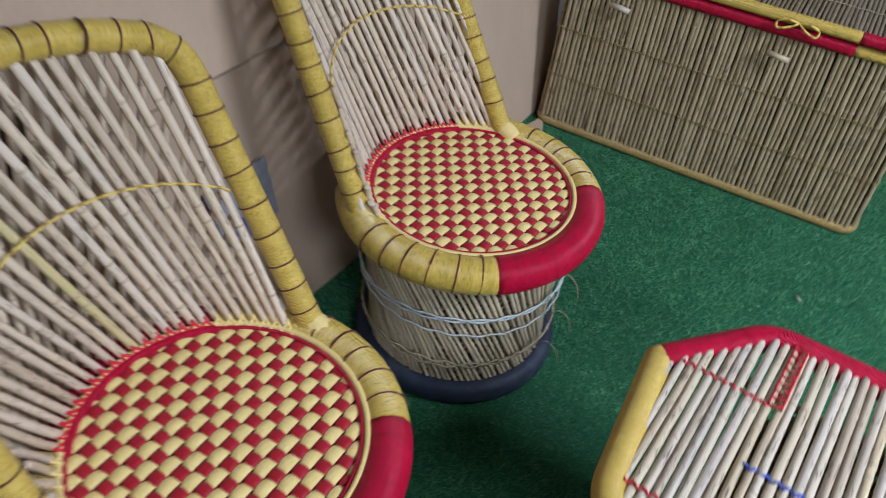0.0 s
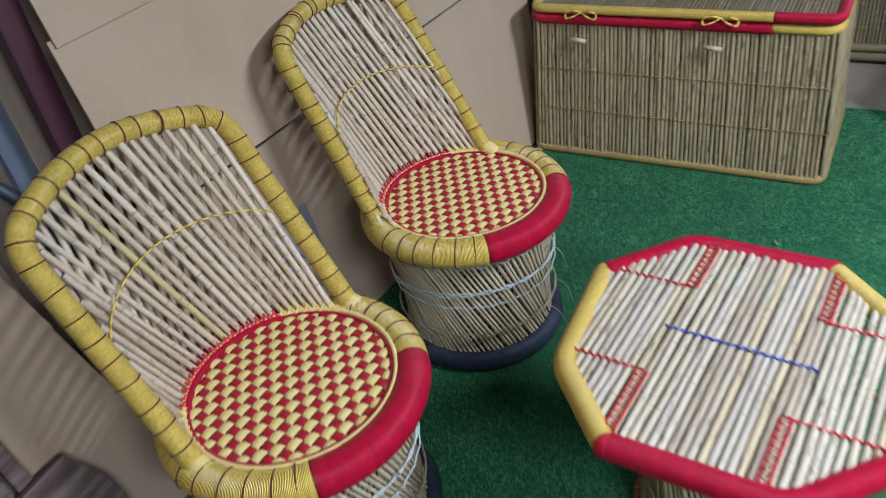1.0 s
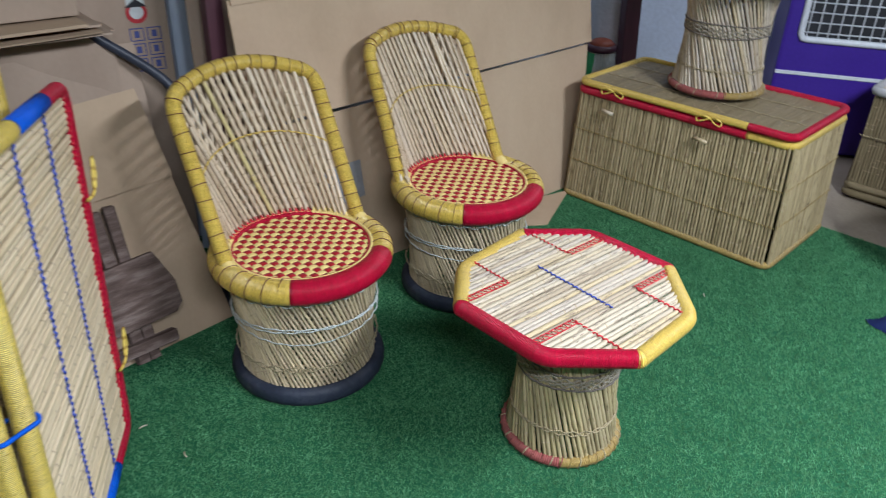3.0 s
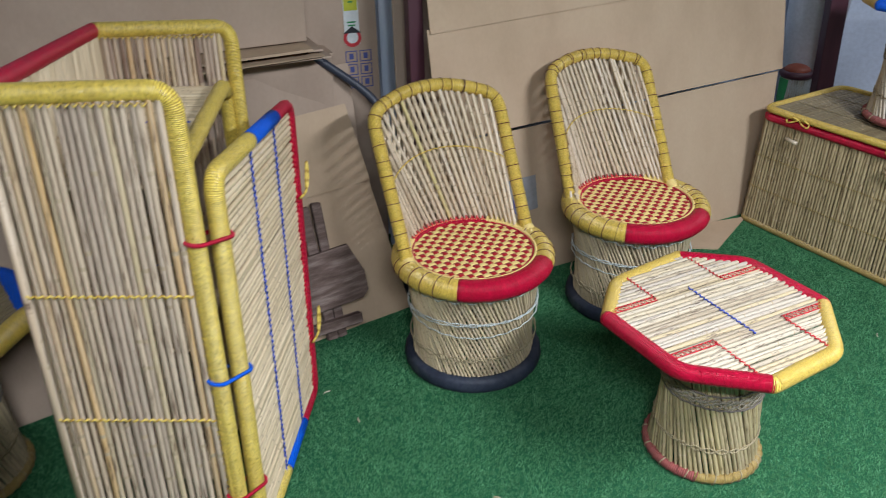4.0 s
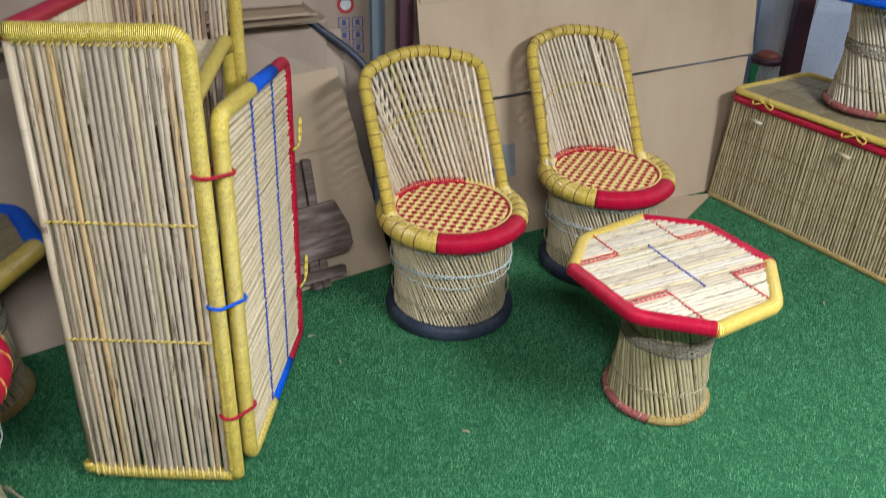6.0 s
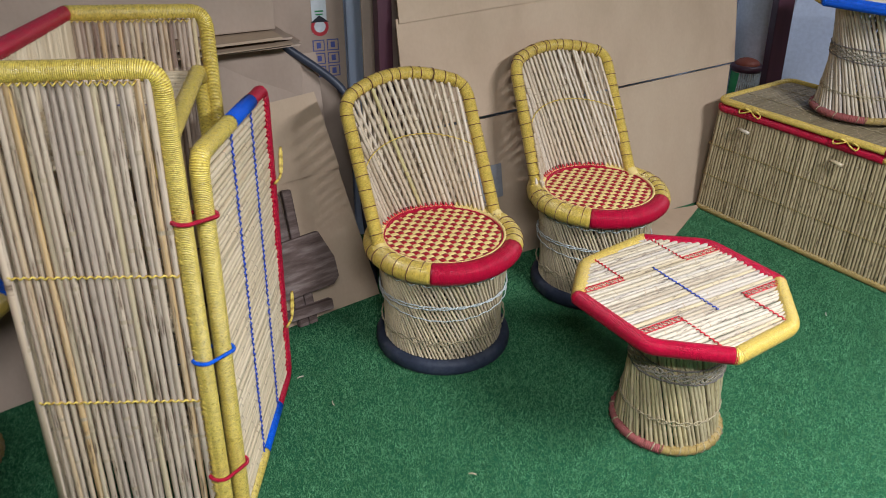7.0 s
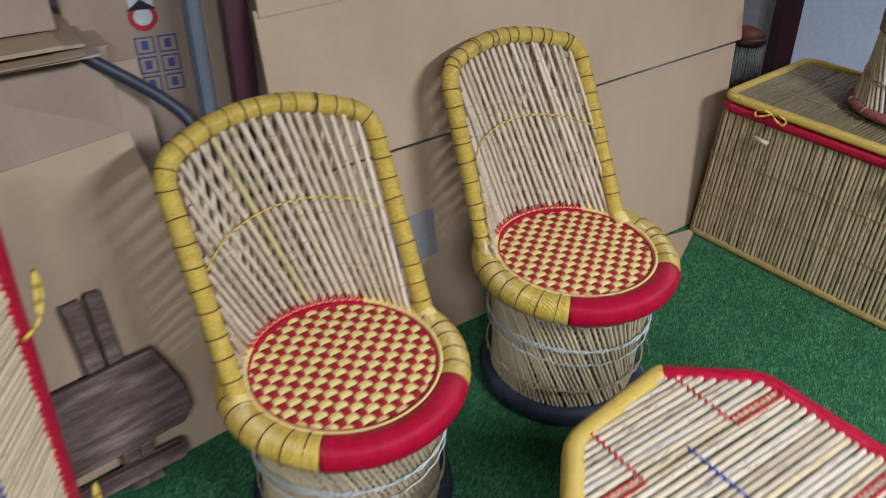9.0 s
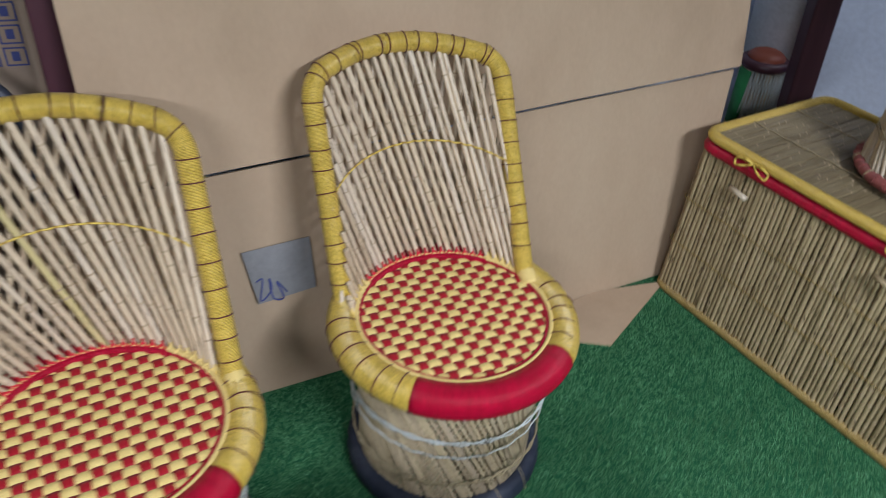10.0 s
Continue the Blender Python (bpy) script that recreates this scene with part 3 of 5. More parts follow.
    left, right, tl, t_r = (np.array(q, float) for q in (post_l, post_r, head_l, head_r))
    across = (t_r - tl)[:2] / np.linalg.norm((t_r - tl)[:2])
    rear = np.array([-across[1], across[0], 0.0])

    def rail(q):
        return (tl + t_r) / 2 + (t_r - tl) / 2 * q + (rear * bow + np.array([0, 0, rise])) * (1 - q * q)

    mids = [rail(q) for q in (-0.7, -0.35, 0, 0.35, 0.7)]
    path = rounded_path([left, tl * 1.0, *mids, t_r, right], 0.055, 6)
    path = dense(path, 0.016)
    part("back_frame", tube(path, tb, back_mat, seg=14), ch)
    d = np.concatenate([[0], np.cumsum(np.linalg.norm(np.diff(path, axis=0), axis=1))])
    for s in np.arange(0.045, d[-1] - 0.03, 0.052):
        s += random.uniform(-0.007, 0.007)
        q = np.array([np.interp(s, d, path[:, i]) for i in range(3)])
        q2 = np.array([np.interp(s + 0.004, d, path[:, i]) for i in range(3)])
        t = (q2 - q) / np.linalg.norm(q2 - q)
        e1 = np.cross(t, [0.3, 0.2, 0.9])
        e1 /= np.linalg.norm(e1)
        e2 = np.cross(t, e1)
        ang = np.linspace(0, 2 * math.pi, 16, endpoint=False)
        tilt_ = random.uniform(-0.12, 0.12)
        ringp = q + (tb * 1.025) * (np.cos(ang)[:, None] * e1 + np.sin(ang)[:, None] * (e2 + t * tilt_))
        part("binding_ring", tube(ringp, 0.0016, ring_mat, True, 5), ch)
    for p in (left, right):
        o = 1 if p[1] > 0 else -1
        part("post_lashing", tube(smooth_line([p + [0.035, o * 0.002, -0.008], p + [0, 0, 0.006], p + [-0.035, -o * 0.004, -0.004]], 5), 0.023, YELLOW_STRAND, seg=8), ch)
    # back canes: two crossing layers from the rear of the seat to the top rail
    n = 31
    span = 80

    def low(q, r):
        a = math.radians(180 - span * q)
        return np.array([r * math.cos(a), r * math.sin(a), rim_z + 0.014])

    def high(q):
        return rail(q * 0.93) + np.array([0.004, 0, -0.012])

    def on_back(w, t, r):
        lo = low(w, r)
        return lo + (high(w) - lo) * t

    for i in range(n):
        # each cane fans out towards one post, and stops where it meets it
        q = -0.94 + 1.89 * i / (n - 1)
        lean_ = -fan * (1 - q)
        t1 = 1.0 if q + lean_ > -0.93 else max(0.10, (-0.93 - q) / lean_)
        foot, tip = low(q, rim_r - 0.024), on_back(max(-0.95, q + lean_ * t1), t1, rim_r - 0.024)
        tip = tip + np.array([0.008, random.uniform(-0.004, 0.004), random.uniform(-0.008, 0.004)])
        stick(ch, foot, tip, 0.0071 * random.uniform(0.88, 1.12), CORN_CANE if i == accent else back_cane, "back_cane")
        # thread that ties each cane down behind the seat
        up = (tip - foot) / np.linalg.norm(tip - foot)
        line = [low(q - 0.045, rim_r - 0.040) + [0, 0, 0.006], foot + up * 0.022 + [0.006, 0, 0], foot + up * 0.028 + [0.006, 0, 0], foot + up * 0.020 + [0.007, 0, 0.0], low(q + 0.045, rim_r - 0.040) + [0, 0, 0.006]]
        part("cane_lashing", tube(smooth_line(line, 3), 0.0029, RED_TWINE if abs(q) < 0.54 else YELLOW_STRAND, seg=6), ch)
    # rear layer, which fans the other way
    for i in range(28):
        q = -0.92 + 1.86 * i / 27
        lean_ = fan * 0.8 * (1 + q)
        t1 = 1.0 if q + lean_ < 0.93 else max(0.10, (0.93 - q) / lean_)
        foot, tip = low(q, rim_r - 0.006), on_back(min(0.95, q + lean_ * t1), t1, rim_r - 0.006)
        stick(ch, foot - [0.011, 0, 0], tip - [0.015, random.uniform(-0.004, 0.004), 0.004], 0.0066 * random.uniform(0.9, 1.1), back_cane, "back_cane")
    arc = np.array([low(q, rim_r - 0.038) + [0, 0, 0.006] for q in np.linspace(-0.55, 0.55, 26)])
    part("back_binding", tube(arc, 0.0085, RED, seg=8), ch, "crimson thread border behind the seat")
    # yellow cord across the back
    cordp = []
    for q in np.linspace(-0.96, 0.96, 40):
        a, b_ = low(q, rim_r - 0.024), high(q)
        cordp.append(a + (b_ - a) * (0.60 - 0.05 * q * q) + [0.013 + 0.020 * (1 - q * q) + 0.0015 * math.sin(q * 70), 0, 0.002 * math.sin(q * 70)])
    part("back_cord", tube(np.array(cordp), 0.0022, YELLOW_TWINE, seg=6), ch, "thin yellow cord tied across the canes")
    return ch


cane_chair(pose(-0.312, 0.690, 0.0, 0, 0, -30), "cane chair with gold and crimson thread and checked woven seat", seed=11, accent=17)
cane_chair(pose(0.055, 1.352, 0.0, 0, 0, -37), "matching cane chair with navy tyre foot against the cardboard", seed=23, foot_r=0.25,
           post_l=(-0.108, -0.228, 0.45), post_r=(-0.080, 0.222, 0.45), head_l=(-0.313, -0.240, 0.910), head_r=(-0.366, 0.240, 0.890), bow=0.07, rise=0.04, fan=0.62)
stool = cane_chair(pose(-0.745, -1.130, 0.0, 0, 0, 58), "waisted cane stool with thick crimson rim and white twine", seed=31, rim_z=0.63, rim_r=0.262, tr=0.050,
                   foot_r=0.268, cane_r=0.0085, canes=58, twist=76, has_back=False, name="cane_stool", category="stool", ring_mat=YELLOW_TWINE, rim_mat=CORN)
for a in range(-34, 40, 17):
    c, s = math.cos(math.radians(a)), math.sin(math.radians(a))
    ang = np.linspace(0, 2 * math.pi, 20, endpoint=False)
    part("binding_ring", tube(np.stack([(0.262 + 0.0518 * np.cos(ang)) * c, (0.262 + 0.0518 * np.cos(ang)) * s, 0.63 + 0.0518 * np.sin(ang)], -1), 0.0012, YELLOW_TWINE, True, 5), stool)


fray = bpy.data.objects["cane_chair.001"]
for k, (a0, z0) in enumerate(((8, 0.30), (14, 0.16), (3, 0.10))):
    a = math.radians(a0)
    line = smooth_line([(0.225 * math.cos(a), 0.225 * math.sin(a), z0), (0.25 * math.cos(a), 0.25 * math.sin(a), z0 + 0.03), (0.275 * math.cos(a + 0.05), 0.275 * math.sin(a + 0.05), z0), (0.285 * math.cos(a + 0.1), 0.285 * math.sin(a + 0.1), z0 - 0.06)], 5)
    part("loose_fibre", tube(line, 0.0012, TAN_TWINE, seg=5), fray)


# ---- cane tables ----
def cane_table(m, label, corners, colours, height, stick_turn, base_r, mat_top=PALE, laced=True, rings=False, base_mat=STRAW, foot_mats=(ROPE_RED, OCHRE), twist=70, seed=3, top_r=None, name="cane_table", base_at=(0, 0), tr=0.024):
    random.seed(seed)
    tb = thing(name, m, label, "table", "cane tables")
    zc = height - 0.022
    pts = [np.array([r * math.cos(math.radians(a)), r * math.sin(math.radians(a)), zc]) for a, r in corners]
    k = len(pts)
    for i in range(0, k, 2):
        # one colour runs from corner to corner round the bend between
        a, b_, c = pts[i], pts[(i + 1) % k], pts[(i + 2) % k]
        line = dense(rounded_path([a, b_, c], 0.035, 6), 0.014)
        part("rim", tube(line, tr, colours[(i // 2) % len(colours)], seg=12), tb)
        part("corner_wrap", tube([a + (pts[i - 1] - a) * 0.022, a, a + (b_ - a) * 0.022], tr * 1.012, colours[(i // 2) % len(colours)], seg=12), tb)
    # slats between the rims
    cs, sn = math.cos(math.radians(stick_turn)), math.sin(math.radians(stick_turn))
    inner = [p * 0.985 for p in pts]
    uv = [(p[0] * sn - p[1] * cs, p[0] * cs + p[1] * sn) for p in inner]   # across, along

    def reach(u):
        vs = []
        for i in range(k):
            (u0, v0), (u1, v1) = uv[i], uv[(i + 1) % k]
            if (u0 - u) * (u1 - u) < 0:
                vs.append(v0 + (v1 - v0) * (u - u0) / (u1 - u0))
        return (min(vs), max(vs)) if len(vs) == 2 else None

    def at(u, v, z):
        return (u * sn + v * cs, -u * cs + v * sn, z)

    rad, u, us = 0.0074, -0.30, []
    while u < 0.30:
        e = reach(u)
        if e and e[1] - e[0] > 0.05:
            stick(tb, at(u, e[0] + 0.004, zc + 0.010 + random.uniform(-0.001, 0.001)), at(u + random.uniform(-0.002, 0.002), e[1] - 0.004, zc + 0.010), rad * random.uniform(0.9, 1.08), mat_top, "slat")
            us.append(u)
        u += 0.0152 + random.uniform(-0.0012, 0.0014)
    for v0 in (-0.17, 0.0, 0.17):
        part("cross_cane", tube([at(-0.27, v0, zc - 0.006), at(0.27, v0, zc - 0.006)], 0.008, base_mat, seg=8), tb)
    zt = zc + 0.0195
    if laced:
        def lace(u0, u1, v, mat, nm):
            n_ = int(abs(u1 - u0) / 0.0152) * 4
            line = [at(u0 + (u1 - u0) * i / n_, v + 0.003 * math.sin(i * math.pi / 2), zt - 0.002 + 0.0022 * math.cos(i * math.pi / 2)) for i in range(n_ + 1)]
            part(nm, tube(np.array(line), 0.0021, mat, seg=6), tb)

        def ladder(u, v0, v1):
            n_ = int(abs(v1 - v0) / 0.0155)
            line = []
            for i in range(n_ + 1):
                v = v0 + (v1 - v0) * i / n_
                line += [at(u - 0.010, v, zt - 0.001), at(u + 0.010, v + 0.006 * (1 if v1 > v0 else -1), zt - 0.001)]
            part("lacing", tube(np.array(line) + [0, 0, 0.0015], 0.0014, RED_TWINE, seg=5), tb)
            for du in (-0.010, 0.010):
                part("lacing", tube(np.array([at(u + du, v0, zt - 0.0015), at(u + du, v1, zt - 0.0015)]), 0.0017, RED_TWINE, seg=5), tb)

        for su in (-1, 1):
            for sv in (-1, 1):
                uu, vv = su * 0.122, sv * 0.126
                e = reach(uu)
                far = max((q for q in us if (reach(q)[1] if sv > 0 else -reach(q)[0]) > abs(vv) + 0.01), key=lambda q: q * su)
                lace(uu, far, vv, RED_TWINE, "lacing")
                ladder(uu, vv, (e[1] if sv > 0 else e[0]) * 0.985)
        lace(-0.128, 0.142, 0.0, BLUE_TWINE, "lacing")
    # waisted base, a little off the centre of the top
    above = set(tb.children)
    tr0 = top_r or base_r * 0.9
    turn_ = math.radians(twist / 2 + 16)
    drum(tb, tr0, base_r - 0.022, zc - 0.012, 0.02, 66, turn_, base_mat, 0.0068, False)

    def girth(z):
        g = (z - 0.02) / (zc - 0.032)
        return math.sqrt(((1 - g) * (base_r - 0.022)) ** 2 + (g * tr0) ** 2 + 2 * g * (1 - g) * tr0 * (base_r - 0.022) * math.cos(turn_))

    part("foot_ring", tube(ring_points(base_r - 0.019, 0.018, 150, 278, 40, False), 0.0165, foot_mats[0], seg=12), tb)
    part("foot_ring", tube(ring_points(base_r - 0.019, 0.018, 278, 510, 60, False), 0.0162, foot_mats[1], seg=12), tb)
    for i in range(40):
        a = 2 * math.pi * i / 40
        c, s = math.cos(a), math.sin(a)
        rr = base_r - 0.019
        ang = np.linspace(0, 2 * math.pi, 10, endpoint=False)
        ringp = np.stack([(rr + 0.0175 * np.cos(ang)) * c - 0.006 * np.sin(ang) * s, (rr + 0.0175 * np.cos(ang)) * s + 0.006 * np.sin(ang) * c, np.maximum(0.003, 0.018 + 0.0175 * np.sin(ang))], -1)
        part("foot_wrap", tube(ringp, 0.0022, TAN_TWINE if i % 3 == 0 else (foot_mats[0] if 150 < 9 * i < 285 else foot_mats[1]), True, 5), tb)
    for g, wave_, r_ in ((0.49, 0.0, 0.0030), (0.52, 0.006, 0.0030), (0.55, 0.006, 0.0030), (0.585, 0.0, 0.0030)):
        twine_band(tb, girth(height * g) + 0.009, height * g, BRAID if wave_ else GREY_TWINE, r_, 0, wave_, strands=1 if wave_ == 0 else 2, seed=seed + int(g * 100))
    twine_band(tb, girth(height * 0.22) + 0.008, height * 0.22, TAN_TWINE, 0.0022, 0, 0.004, strands=2, seed=seed + 5)
    for ob in tb.children:
        if ob not in above:
            ob.matrix_basis = Matrix.Translation((*base_at, 0)) @ ob.matrix_basis
    return tb


OCT = [(-52, 0.325), (-7, 0.318), (38, 0.318), (88, 0.335), (126, 0.325), (178, 0.308), (-145, 0.318), (-93, 0.325)]
cane_table(pose(0.552, 0.590, 0), "low octagonal cane table with crimson and yellow thread rim", OCT, (CORN, RED), 0.54, 57, 0.186, top_r=0.148, base_at=(0.016, 0.030), base_mat=SHADED_STRAW)


# ---- cane chest ----
def cane_chest(m, w, depth, label):
    """Origin at the front left foot, x along the front, y to the back."""
    random.seed(41)
    c = thing("cane_chest", m, label, "chest")
    zt, t = 0.545, 0.022
    ins = 0.020

    def corner(x, y, z):
        k = ins * z / zt
        return (x + (k if x < w / 2 else -k), y + (k if y < depth / 2 else -k), z)

    def row(x0, y0, x1, y1, pitch):
        n = int(math.hypot(x1 - x0, y1 - y0) / pitch)
        for i in range(n):
            q = (i + 0.5) / n
            x, y = x0 + (x1 - x0) * q, y0 + (y1 - y0) * q
            kx = ins * (1 - 2 * x / w) if y0 == y1 else (ins if x < w / 2 else -ins)
            ky = ins * (1 - 2 * y / depth) if x0 == x1 else (ins if y < depth / 2 else -ins)
            stick(c, (x, y, 0.012), (x + kx + random.uniform(-0.002, 0.002), y + ky, zt), 0.0078 * random.uniform(0.88, 1.08), OLIVE)

    row(0.01, 0, w - 0.01, 0, 0.0152)
    row(w, 0.01, w, depth - 0.01, 0.0152)
    row(0, 0.01, 0, depth - 0.01, 0.0135)
    row(0.01, depth, w - 0.01, depth, 0.020)
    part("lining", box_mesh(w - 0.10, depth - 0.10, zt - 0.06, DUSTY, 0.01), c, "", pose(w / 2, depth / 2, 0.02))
    for z, mat, r in ((0.017, OCHRE, 0.0165),):
        loop = dense(rounded_path([corner(0, 0, z), corner(w, 0, z), corner(w, depth, z), corner(0, depth, z)], 0.045, 6, True), 0.02, True)
        part("foot_rim", tube(loop, r, mat, True, 10), c)
    # body rim: crimson along the front, yellow at the front right corner and the sides
    z = zt + 0.002
    g = [np.array(corner(*q, z)) for q in ((0, 0), (w, 0), (w, depth), (0, depth))]
    cut = g[0] + (g[1] - g[0]) * 0.81
    part("body_rim", tube(dense(rounded_path([g[3], g[0], cut], 0.04, 6), 0.015), 0.0205, RED, seg=12), c)
    part("body_rim", tube(dense(rounded_path([cut, g[1], g[2], g[3]], 0.05, 6), 0.015), 0.0170, CORN, seg=12), c)
    # twine rows
    for zz in (0.20, 0.36):
        for a, b_ in (((0, 0), (w, 0)), ((w, 0), (w, depth)), ((0, 0), (0, depth))):
            p, q = np.array(corner(*a, zz)), np.array(corner(*b_, zz))
            out = np.array([0, -1, 0]) if a[1] == b_[1] else np.array([1 if a[0] else -1, 0, 0])
            n = int(np.linalg.norm(q - p) / 0.0034)
            line = [p + (q - p) * i / n + out * (0.0085 + 0.0016 * math.sin(i * math.pi / 2)) + np.array([0, 0, 0.0018 * math.cos(i * math.pi / 2) - 0.004 * math.sin(math.pi * i / n)]) for i in range(n + 1)]
            part("twine_cord", tube(np.array(line), 0.0017, OCHRE, seg=5), c)
    # pegs below the rim
    for x in (0.20, 0.67):
        part("toggle_peg", tube([(x - 0.032, -0.014, 0.485), (x + 0.032, -0.018, 0.480)], 0.0085, PALE, seg=10), c, "pale cane toggle peg")
    # lid
    zl = zt + 0.040
    lid = part("lid", tube(dense(rounded_path([(w - ins, depth * 0.5, zl), (w - ins, depth - ins, zl), (ins, depth - ins, zl), (ins, ins * 0.6, zl), (w * 0.80, ins * 0.6, zl)], 0.05, 6), 0.015), 0.0165, CORN, seg=12), c, "hinged slatted lid with yellow and crimson rim")
    part("lid_rim", tube(dense(rounded_path([(w * 0.80, ins * 0.6, zl), (w - ins, ins * 0.6, zl), (w - ins, depth - ins, zl), (w * 0.62, depth - ins, zl)], 0.05, 6), 0.015), 0.0172, RED, seg=12), lid)
    n = int((w - 2 * ins - 0.02) / 0.0125)
    for i in range(n):
        x = ins + 0.016 + (w - 2 * ins - 0.032) * i / (n - 1)
        stick(lid, (x, ins + 0.008, zl - 0.004), (x, depth - ins - 0.008, zl - 0.004), 0.0062 * random.uniform(0.85, 1.1), DUSTY)
    for yy in (0.2, 0.4):
        part("twine_cord", tube(np.array([(ins + 0.01 + (w - 0.06) * i / 60, depth * yy / 0.6, zl + 0.004 + 0.0012 * math.sin(i * 1.6)) for i in range(61)]), 0.0018, TAN_TWINE, seg=5), lid)
    for x in (0.215, 0.69):
        for s in (-1, 1):
            loop = smooth_line([(x, -0.008, zl - 0.002), (x + s * 0.03, -0.020, zl + 0.006), (x + s * 0.055, -0.016, zl - 0.006), (x + s * 0.05, -0.022, zl - 0.022), (x + s * 0.02, -0.020, zl - 0.012), (x, -0.010, zl)], 5)
            part("tie_cord", tube(loop, 0.0036, YELLOW_TWINE, seg=7), c, "tied yellow cord loop")
    return c


CH_AZ = math.degrees(math.atan2(-0.475, 0.895))
cane_chest(pose(0.312, 2.348, 0, 0, 0, CH_AZ), 1.06, 0.60, "large cane chest with crimson rim and tied lid")
cane_table(pose(0.937, 2.42, 0.602), "cane table with yellow and blue rim standing on the chest", [(a + 8, r) for a, r in OCT], (CORN, BLUE), 0.53, 30, 0.215, seed=9, twist=86, foot_mats=(ROPE_RED, OCHRE), top_r=0.20, laced=False, base_mat=PALE)


# ---- cane cabinet ----
def lashing_row(parent, p, q, out, mat, r=0.0026, step=0.017, name="twine_cord"):
    p, q, out = np.array(p, float), np.array(q, float), np.array(out, float)
    n = max(4, int(np.linalg.norm(q - p) / step) * 4)
    line = [p + (q - p) * i / n + out * (0.0095 + 0.0022 * math.sin(i * math.pi / 2)) + np.array([0, 0, 0.0028 * math.cos(i * math.pi / 2)]) for i in range(n + 1)]
    return part(name, tube(np.array(line), r, mat, seg=6), parent)


def cane_cabinet(m, depth, length, label):
    """Origin at the near front corner (hinge side); x along the length to the far side, y to the back."""
    random.seed(57)
    c = thing("cane_cabinet", m, label, "cabinet")
    zt, zs, tr = 1.322, 1.125, 0.0205

    def rake(y, z):
        """The panels lean a little and narrow towards the top."""
        return -0.023 * z + y * (1 - 0.075 * z)

    # side panels: a thread-bound frame filled with upright canes
    for k, x in enumerate((0.0, length)):
        zt = (1.322, 1.278)[k]
        side = part("side_panel", tube(dense(rounded_path([(x, rake(0, 0.03) - 0.010, 0.03), (x + 0.020, rake(0, zt) - 0.006, zt), (x, rake(depth, zt), zt)], 0.045, 6), 0.015), tr * 1.08, COARSE, seg=14), c, "upright canes in a gold thread frame")
        part("foot_rim", tube(smooth_line([(x, -0.004, 0.030), (x, depth * 0.3, 0.027), (x, depth * 0.7, 0.029), (x, depth - 0.004, 0.042), (x, depth + 0.008, 0.062)], 8), 0.0185, COARSE, seg=10), side)
        part("back_post", tube([(x, rake(depth, 0.03), 0.03), (x, rake(depth, zt), zt - 0.02)], 0.011, HONEY, seg=8), side)
        n = int(depth / 0.0182)
        for i in range(n):
            y = 0.024 + (depth - 0.034) * i / (n - 1)
            stick(side, (x, rake(y, 0) + random.uniform(-0.004, 0.004), 0.035), (x + random.uniform(-0.003, 0.003), rake(y, zt) + random.uniform(-0.004, 0.004), zt - 0.014), 0.0087 * random.uniform(0.82, 1.10), HONEY)
        o = (-1, 0, 0) if k == 0 else (1, 0, 0)
        for z in (0.518, 0.869):
            lashing_row(side, (x, rake(0.012, z), z), (x, rake(depth - 0.004, z), z), o, YELLOW_TWINE)
        # stitches of loose thread beside the post
        for z in np.arange(0.05, zt - 0.05, 0.0062 if k == 0 else 0.02):
            z += random.uniform(-0.004, 0.004)
            y, lift = rake(0.006, z) + random.uniform(-0.004, 0.003), random.uniform(-0.009, 0.009)
            xx = x + 0.0152 * z
            part("stitch", tube(np.array([(xx - 0.021, y - 0.016, z + lift), (xx - 0.020, y - 0.003, z + lift * 0.4 + 0.004), (xx - 0.010, y + random.uniform(0.003, 0.016), z + random.uniform(-0.007, 0.008))]), 0.0012, YELLOW_TWINE, seg=5), side)
        for y in np.arange(0.035, depth - 0.01, 0.0182):
            lean_ = random.uniform(-0.004, 0.004)
            part("lashing", tube(np.array([(x - 0.010, y, 0.066 + random.uniform(-0.004, 0.006)), (x - 0.0195, y + lean_ * 0.4, 0.046), (x - 0.0195, y + lean_, 0.026)]), [0.0014, 0.0036, 0.0024], YELLOW_STRAND, seg=6), side)
        for y in np.arange(0.04, depth - 0.02, 0.0185):
            yy = rake(y, zt)
            part("stitch", tube(np.array([(x - 0.006, yy, zt - 0.015), (x - 0.016, yy + 0.006, zt - 0.022), (x - 0.006, yy + 0.014, zt - 0.017)]), 0.0019, YELLOW_TWINE, seg=5), side)
    zt, zf = 1.322, 1.278
    # back panel with a crimson top rail
    back = part("back_panel", tube(dense([(-0.004, rake(depth, zt), zt), (length + 0.004, rake(depth, zf), zf)], 0.02), tr * 1.02, RED, seg=12), c, "pale canes under a crimson top rail")
    n = int(length / 0.0165)
    for i in range(n):
        x = 0.015 + (length - 0.03) * i / (n - 1)
        stick(back, (x, rake(depth - 0.004, 0), 0.05), (x, rake(depth - 0.004, zt), zt - 0.012 - 0.044 * x / length), 0.0083 * random.uniform(0.9, 1.1), CREAM)
    # front rail and shelves
    part("front_rail", tube(dense(rounded_path([(0.012, 0.0, zs - 0.035), (0.06, -0.004, zs + 0.004), (length - 0.05, -0.004, zs + 0.004), (length - 0.01, 0.0, zs - 0.03)], 0.03, 5), 0.02), tr * 1.06, COARSE, seg=12), c)
    for z in (zs - 0.012, 0.70, 0.30):
        shelf = part("shelf", tube([(0.01, rake(depth, z) - 0.03, z - 0.016), (length - 0.01, rake(depth, z) - 0.03, z - 0.016)], 0.008, HONEY, seg=8), c)
